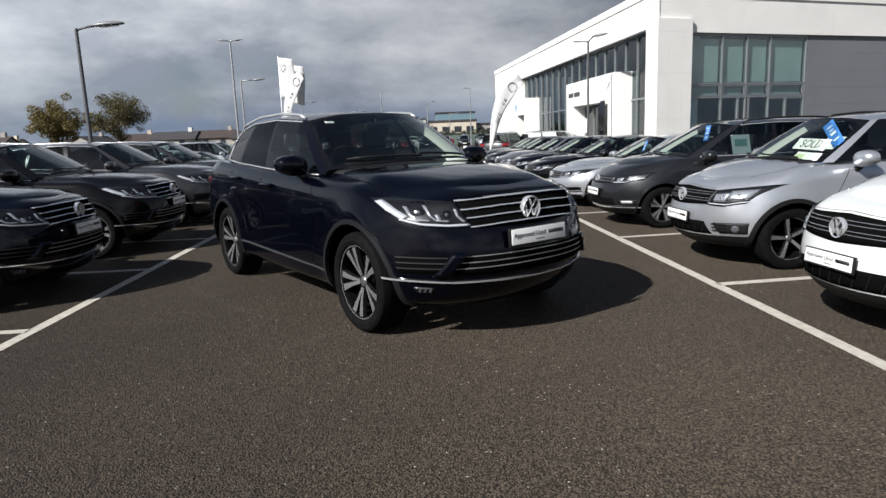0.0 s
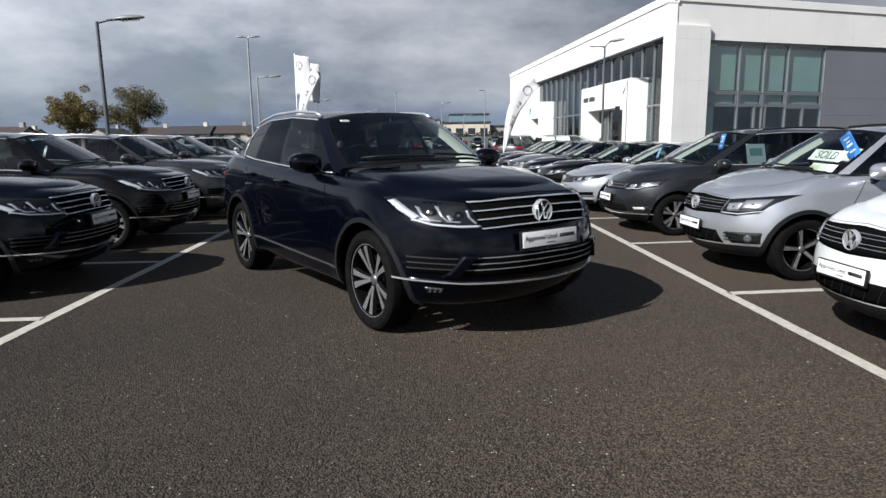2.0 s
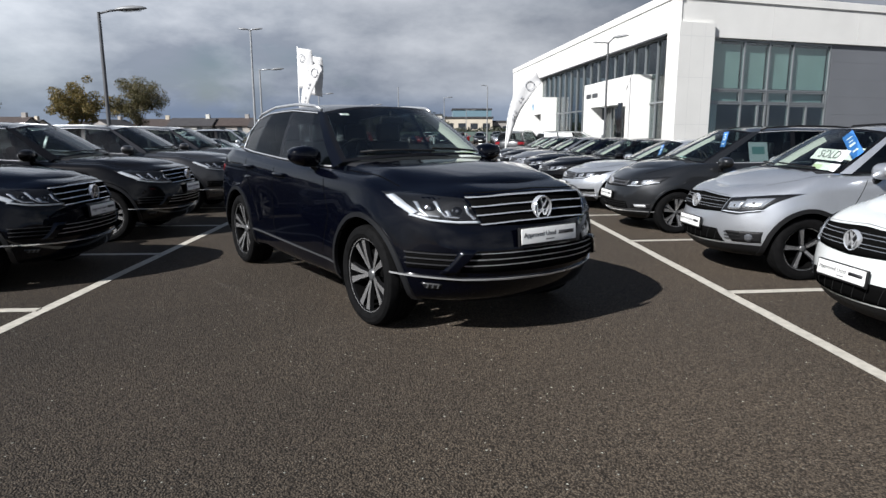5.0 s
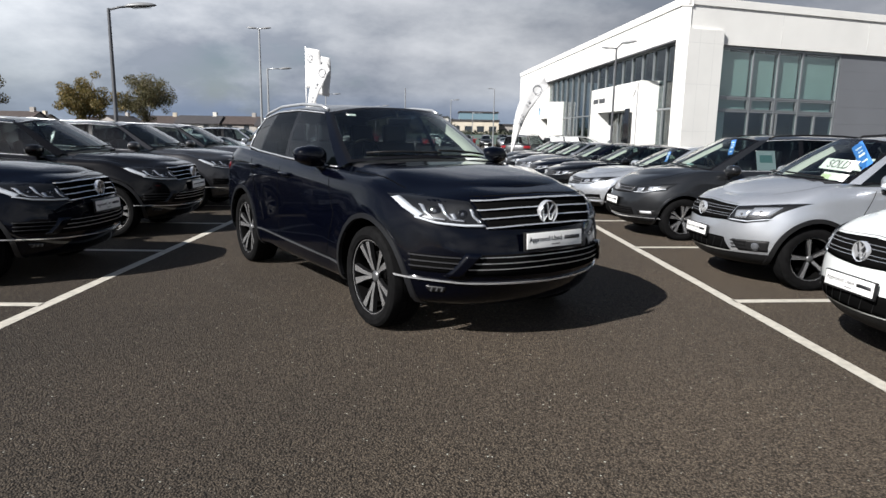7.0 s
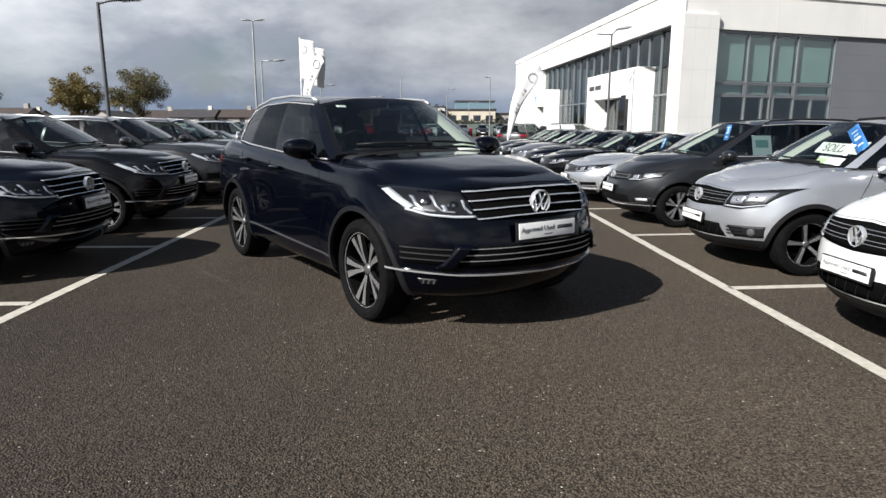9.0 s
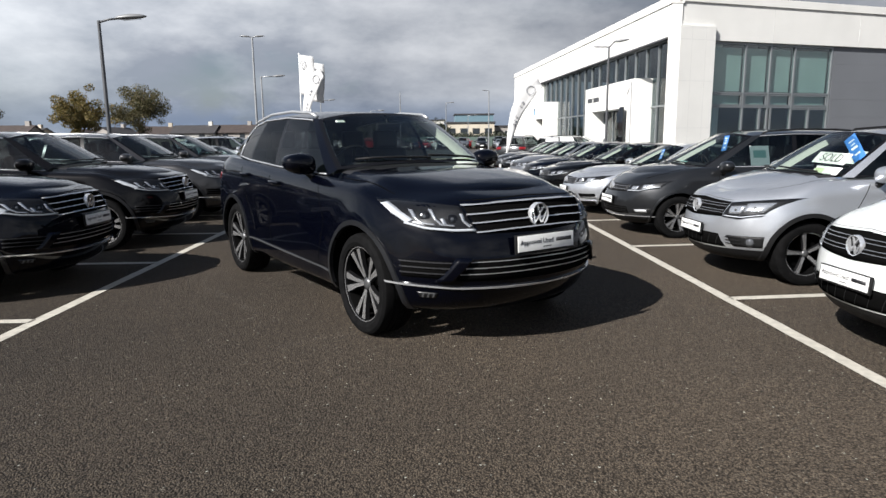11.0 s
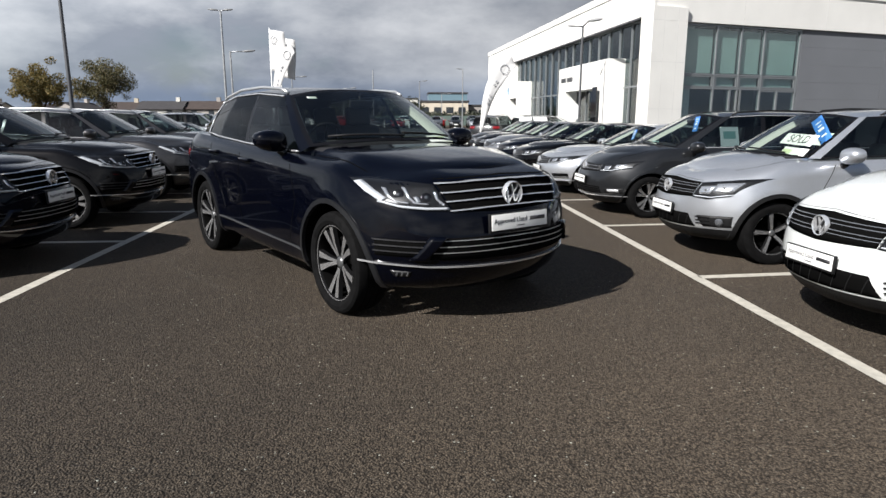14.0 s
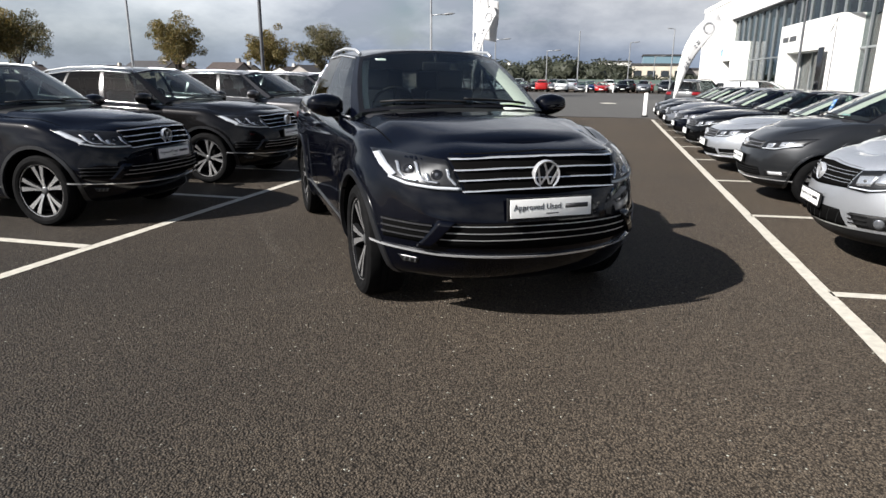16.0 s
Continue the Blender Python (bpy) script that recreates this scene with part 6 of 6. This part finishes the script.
def far_woods():
    rng = np.random.default_rng(21)
    clumps = []
    for k in range(900):
        x = rng.uniform(-170, 70)
        y = rng.uniform(125, 165) if x > -35 else rng.uniform(150, 200)
        h = rng.uniform(1.5, 4.2) * (1.25 if -30 < x < 2 else 0.55 if x < 30 else 0.8)
        clumps.append((x, y, h * 0.62, h * 0.75))
    me = leaf_cloud(clumps, 70000, 0.30, rng, 0.62)
    # solid hearts, so that the wood is not seen through
    ball = bmesh.new()
    bmesh.ops.create_icosphere(ball, subdivisions=2, radius=1.0)
    ball.verts.ensure_lookup_table()
    V0, F0 = np.array([v.co[:] for v in ball.verts]), [[v.index for v in f.verts] for f in ball.faces]
    ball.free()
    vs, fs = [tuple(v.co) for v in me.vertices], [tuple(p.vertices) for p in me.polygons]
    for cx, cy, cz, r in clumps:
        n = len(vs)
        P = V0 * (r * 0.66 * (0.8 + 0.4 * rng.random((len(V0), 1)))) * (1, 1, 0.8) + (cx, cy, cz)
        vs += [tuple(p) for p in P]
        fs += [tuple(n + i for i in f) for f in F0]
    me = bpy.data.meshes.new("woods")
    me.from_pydata(vs, [], fs)
    me.materials.append(FARLEAF)
    tagged(new("woods", me), "dark green distant hedges and trees beyond the car park", "trees", kind="stuff")


far_woods()

ROOFS = [mat("slate_roof", (0.036, 0.034, 0.036), 0.8, noise_scale=2, vary=0.25), mat("brown_tile_roof", (0.048, 0.036, 0.032), 0.8, noise_scale=2, vary=0.25)]
WALLS = [mat("cream_render", (0.48, 0.43, 0.35), 0.85, noise_scale=0.6, vary=0.08), mat("white_house_render", (0.56, 0.55, 0.51), 0.85, noise_scale=0.6, vary=0.06), mat("grey_house_render", (0.30, 0.28, 0.26), 0.85, noise_scale=0.6, vary=0.1)]
HGLASS = mat("house_window", (0.03, 0.035, 0.04), 0.1)


def house(x, y, yaw, w, d, h, wall_m, roof_m):
    hs = empty("house", pose(x, y, 0, 0, 0, yaw), label="distant two-storey rendered house with a pitched roof", category="house", group="distant houses")
    bm = bmesh.new()
    rise = d * 0.25
    V = [(-w / 2, -d / 2, 0), (w / 2, -d / 2, 0), (w / 2, d / 2, 0), (-w / 2, d / 2, 0), (-w / 2, -d / 2, h), (w / 2, -d / 2, h), (w / 2, d / 2, h), (-w / 2, d / 2, h), (-w / 2, 0, h + rise), (w / 2, 0, h + rise)]
    v = [bm.verts.new(p) for p in V]
    for f in ((0, 1, 5, 4), (1, 2, 6, 9, 5), (2, 3, 7, 6), (3, 0, 4, 8, 7), (4, 5, 9, 8), (6, 7, 8, 9), (3, 2, 1, 0)):
        bm.faces.new([v[i] for i in f])
    part("wall", bm, wall_m, hs, smooth=False)
    for s in (1, -1):
        bm = bmesh.new()
        sl = math.degrees(math.atan2(rise, d / 2))
        box(bm, -w / 2 - 0.3, w / 2 + 0.3, -0.35, math.hypot(d / 2, rise), 0.03, 0.18)
        bmesh.ops.transform(bm, matrix=pose(0, 0, 0, 0, 0, 0 if s > 0 else 180) @ pose(0, -d / 2, h, sl, 0, 0), verts=bm.verts)
        part("roof", bm, roof_m, hs, smooth=False)
    bm = bmesh.new()
    box(bm, w * 0.28, w * 0.28 + 0.8, -0.35, 0.35, h + rise * 0.5, h + rise + 0.9)
    part("chimney", bm, wall_m, hs, smooth=False)
    for px in (-w * 0.28, w * 0.22):
        for pz in (h * 0.28, h * 0.76):
            bm = bmesh.new()
            box(bm, px - 0.55, px + 0.55, -d / 2 - 0.03, -d / 2 + 0.05, pz - 0.5, pz + 0.5)
            part("window", bm, HGLASS, hs, smooth=False)


rngh = random.Random(4)
for k, (x, y) in enumerate([(-92, 150), (-80, 152), (-68, 140), (-59, 141), (-50, 139), (-41.5, 140), (-33, 138), (-104, 140), (-118, 145), (-132, 150), (-24, 150), (-75, 118), (-88, 112), (-150, 140), (-170, 135), (-190, 120), (-160, 100), (-120, 95)]):
    house(x, y, rngh.choice((8, -10, 0, 78)), rngh.uniform(6.5, 9.5), 6.2, 2.6 + rngh.random() * 0.5, WALLS[k % 3], ROOFS[k % 2])


def office(x, y, yaw, w, d, h, wall_m, n, label):
    of = empty("office_block", pose(x, y, 0, 0, 0, yaw), label=label, category="building")
    bm = bmesh.new()
    box(bm, -w / 2, w / 2, -d / 2, d / 2, 0, h)
    part("wall", bm, wall_m, of, smooth=False)
    bm = bmesh.new()
    box(bm, -w / 2 - 0.3, w / 2 + 0.3, -d / 2 - 0.3, d / 2 + 0.3, h, h + 0.5)
    part("roof", bm, ROOFS[0], of, smooth=False)
    for k in range(n):
        bm = bmesh.new()
        px = -w / 2 + w * (k + 0.5) / n
        box(bm, px - w / n * 0.3, px + w / n * 0.3, -d / 2 - 0.05, -d / 2 + 0.1, h * 0.45, h * 0.75)
        part("window", bm, HGLASS, of, smooth=False)


office(12.5, 205, -4, 15, 12, 6.0, WALLS[0], 4, "distant low cream office block with dark windows")
office(-14.0, 190, 0, 14, 12, 5.4, WALLS[0], 4, "distant low cream office block with dark windows")
office(25, 215, 0, 10, 12, 5.0, WALLS[2], 3, "distant low grey office block")
office(17, 260, 0, 15, 14, 10.5, mat("blue_grey_cladding", (0.16, 0.25, 0.30), 0.4, 0.2), 5, "distant blue-grey clad office block")
office(-1, 300, 0, 14, 14, 9.5, WALLS[1], 4, "distant white office block")
bm = bmesh.new()
box(bm, -14, 60, 118, 118.08, 0, 1.7)
tagged(part("fence", bm, mat("green_mesh_fence", (0.085, 0.12, 0.105), 0.7), smooth=False), "long green mesh fence at the end of the car park", "fence")

# ---------------------------------------------------------------- the rest of the row, and cars far off
stand(build_car("saloon", "black", "saloon_car", "black saloon car parked in a bay", group=ROW, text=False), 4.70, 15.0, 182, S)
stand(build_car("saloon", "navy2", "saloon_car", "dark navy saloon car parked in a bay", group=ROW, text=False, detail=False), 4.66, 17.5, 182, S)
stand(build_car("saloon", "mid", "saloon_car", "mid grey metallic saloon car parked in a bay", group=ROW, text=False, detail=False), 4.62, 20.0, 182, S)
stand(build_car("saloon", "black", "saloon_car", "black saloon car parked in a bay", group=ROW, text=False, detail=False), 4.60, 22.5, 182, S)
stand(build_car("saloon", "grey", "saloon_car", "anthracite saloon car parked in a bay", group=ROW, text=False, detail=False), 4.60, 25.0, 182, S)

FAR = "cars at the far end of the car park"
far_cars = [("saloon", "white", "white"), ("saloon", "grey", "dark grey"), ("small_suv", "red", "red"), ("small_suv", "white", "white"), ("saloon", "mid", "grey"), ("saloon", "red", "dark red"),
            ("mpv", "black", "black"), ("small_suv", "mid", "grey"), ("mpv", "grey", "dark grey"), ("saloon", "silver", "silver"), ("saloon", "mid", "grey"), ("mpv", "blue", "dark blue")]
for k, (kind, col, word) in enumerate(far_cars):
    stand(build_car(kind, col, "parked_car", f"{word} car parked in a distant row", group=FAR, lite=True), -13.5 + 2.55 * k, 87.0 + random.uniform(-0.4, 0.4), random.choice((-90, -90, 90)) + random.uniform(-4, 4), 0.95)
more = ["grey", "white", "black", "mid", "silver", "blue", "white", "grey", "red", "mid", "black", "white", "silver", "grey"]
words = {"grey": "dark grey", "mid": "grey", "blue": "dark blue"}
for k, col in enumerate(more):
    stand(build_car(("mpv", "small_suv", "saloon")[k % 3], col, "parked_car", f"{words.get(col, col)} car in the back row of the far bays", group=FAR, lite=True), -15.0 + 2.5 * k, 93.5 + random.uniform(-0.4, 0.4), random.choice((-90, 90)) + random.uniform(-4, 4), 1.02)
for k, (kind, col, word, x, y, a) in enumerate([("saloon", "grey", "dark grey", 17.5, 90, -90), ("mpv", "white", "white", 20.2, 90, 90), ("saloon", "silver", "silver", -16.5, 91, -90), ("small_suv", "white", "white", -19.3, 91, 90), ("saloon", "black", "black", -22, 91, -90),
                                               ("saloon", "white", "white", -7.6, 21.5, 0), ("small_suv", "silver", "silver", -7.4, 24.2, 0), ("saloon", "grey", "dark grey", -13.0, 20.0, 180), ("saloon", "white", "white", -13.2, 23.0, 180)]):
    stand(build_car(kind, col, "parked_car", f"{word} car parked beyond the nearer rows", group=FAR, lite=True), x, y, a, 0.95)
stand(build_car("mpv", "grey", "estate_car", "dark grey car with red tail lamps seen from behind", group=FAR, lite=True), 4.9, 33.5, 62, 0.95)
van = stand(build_car("mpv", "white", "van", "white van parked before the showroom", category="van", lite=True), 7.2, 31.2, 8, 0.93)
for pane in van.children:
    if pane.name.startswith(("rear_side_window", "quarter_window")):
        pane.data.materials[0] = M["white"]


# ---------------------------------------------------------------- cards behind the glass
def on_screen(car, kind, y, t, roll=0.0, back=0.035, upright=0.0):
    """A pose just behind the windscreen: x across, y up the slope, z out through the glass."""
    sp = CARS[kind]
    b = curve_at([p for p in sp["belt"][:3]], min(abs(y) / 0.75, 1.0))
    r = curve_at([p for p in sp["roof"][:3]], min(abs(y) / 0.75, 1.0))
    p = Vector(b).lerp(Vector(r), t)
    up = (Vector(r) - Vector(b)).normalized()
    up = Vector((up.x, 0, up.z)).normalized().lerp(Vector((0, 0, 1)), upright).normalized()
    nrm = Vector((0, 1, 0)).cross(up)
    m = Matrix((Vector((0, 1, 0)), up, nrm)).transposed().to_4x4()
    return car.matrix_world @ Matrix.Translation(Vector((p.x, y, p.z)) - nrm * back) @ m @ pose(0, 0, 0, 0, 0, roll)


def card(m, w, h, material, label, text="", bars=(), name="card", size=0.1, ink=None):
    ob = empty(name, m, label=label, category="card")
    bm = bmesh.new()
    box(bm, -w / 2, w / 2, -h / 2, h / 2, -0.002, 0.002)
    part("sheet", bm, material, ob, smooth=False)
    if text:
        letters("lettering", text, size, M["ink"], ob, pose(0, 0, 0.003))
    for x, y, bw, bh in bars:
        bm = bmesh.new()
        box(bm, x - bw / 2, x + bw / 2, y - bh / 2, y + bh / 2, 0.002, 0.0035)
        part("printed_bar", bm, ink or M["inkgrey"], ob, smooth=False)
    return ob


TAGBARS = [(0, 0.08, 0.07, 0.012), (0, 0.04, 0.05, 0.012), (0, 0.0, 0.07, 0.03), (0, -0.07, 0.06, 0.02)]
card(on_screen(silver_suv, "small_suv", 0.36, 0.44, -2, 0.05, 0.35), 0.58, 0.15, M["card"], "white card lettered sold behind the windscreen", "SOLD", name="sold_card", size=0.15)
card(on_screen(silver_suv, "small_suv", 0.50, 0.17, -2, 0.04, 0.3), 0.44, 0.10, M["card"], "white sales card with a lime stripe on the dashboard", bars=[(-0.13, -0.01, 0.16, 0.06)], name="sales_card", ink=M["greencard"])
card(on_screen(silver_suv, "small_suv", 0.43, 0.68, 58, 0.04, 0.4), 0.13, 0.54, M["bluecard"], "blue sales tag behind the windscreen", bars=[(0, y * 2, w, h * 1.6) for _, y, w, h in TAGBARS], name="sales_tag", ink=M["card"])
card(on_screen(silver_suv, "small_suv", 0.40, 0.60, -2, 0.16, 0.4), 0.30, 0.17, M["card"], "white price sheet behind the windscreen", bars=[(-0.08, 0.0, 0.05, 0.05), (0.05, 0.02, 0.12, 0.015)], name="price_sheet", ink=M["teal"])
card(on_screen(grey_mpv, "mpv", 0.40, 0.72, 6, 0.05, 0.75), 0.14, 0.24, M["bluecard"], "blue sales tag behind the windscreen", bars=TAGBARS, name="sales_tag", ink=M["card"])
card(on_screen(grey_mpv, "mpv", 0.25, 0.09, -3), 0.24, 0.09, M["card"], "white slip on the dashboard", name="slip")
card(on_screen(grey_mpv, "mpv", -0.1, 0.25, -3, 0.12), 0.26, 0.14, M["teal"], "pale teal sheet behind the windscreen", name="sheet_of_paper")
card(grey_mpv.matrix_world @ pose(0.10, 0.735, 1.22, 72, 0, 180), 0.30, 0.36, M["card"], "white price sheet with a teal print in the side window", bars=[(0, 0.05, 0.2, 0.12)], name="price_sheet", ink=M["teal"])
card(on_screen(cc, "saloon", 0.35, 0.60, 14, 0.05, 0.6), 0.12, 0.22, M["bluecard"], "blue sales tag behind the windscreen", bars=TAGBARS, name="sales_tag", ink=M["card"])
card(on_screen(cc, "saloon", 0.1, 0.10, 0), 0.26, 0.09, M["card"], "white slip on the dashboard", name="slip")
card(on_screen(main, "large_suv", -0.47, 0.90, 0, 0.02), 0.085, 0.03, M["card"], "small white sticker on the windscreen", name="sticker")
card(on_screen(main, "large_suv", 0.50, 0.11, 3), 0.22, 0.10, M["card"], "white slip with a lime stripe on the dashboard", bars=[(0, 0.02, 0.2, 0.02)], name="slip", ink=M["greencard"])
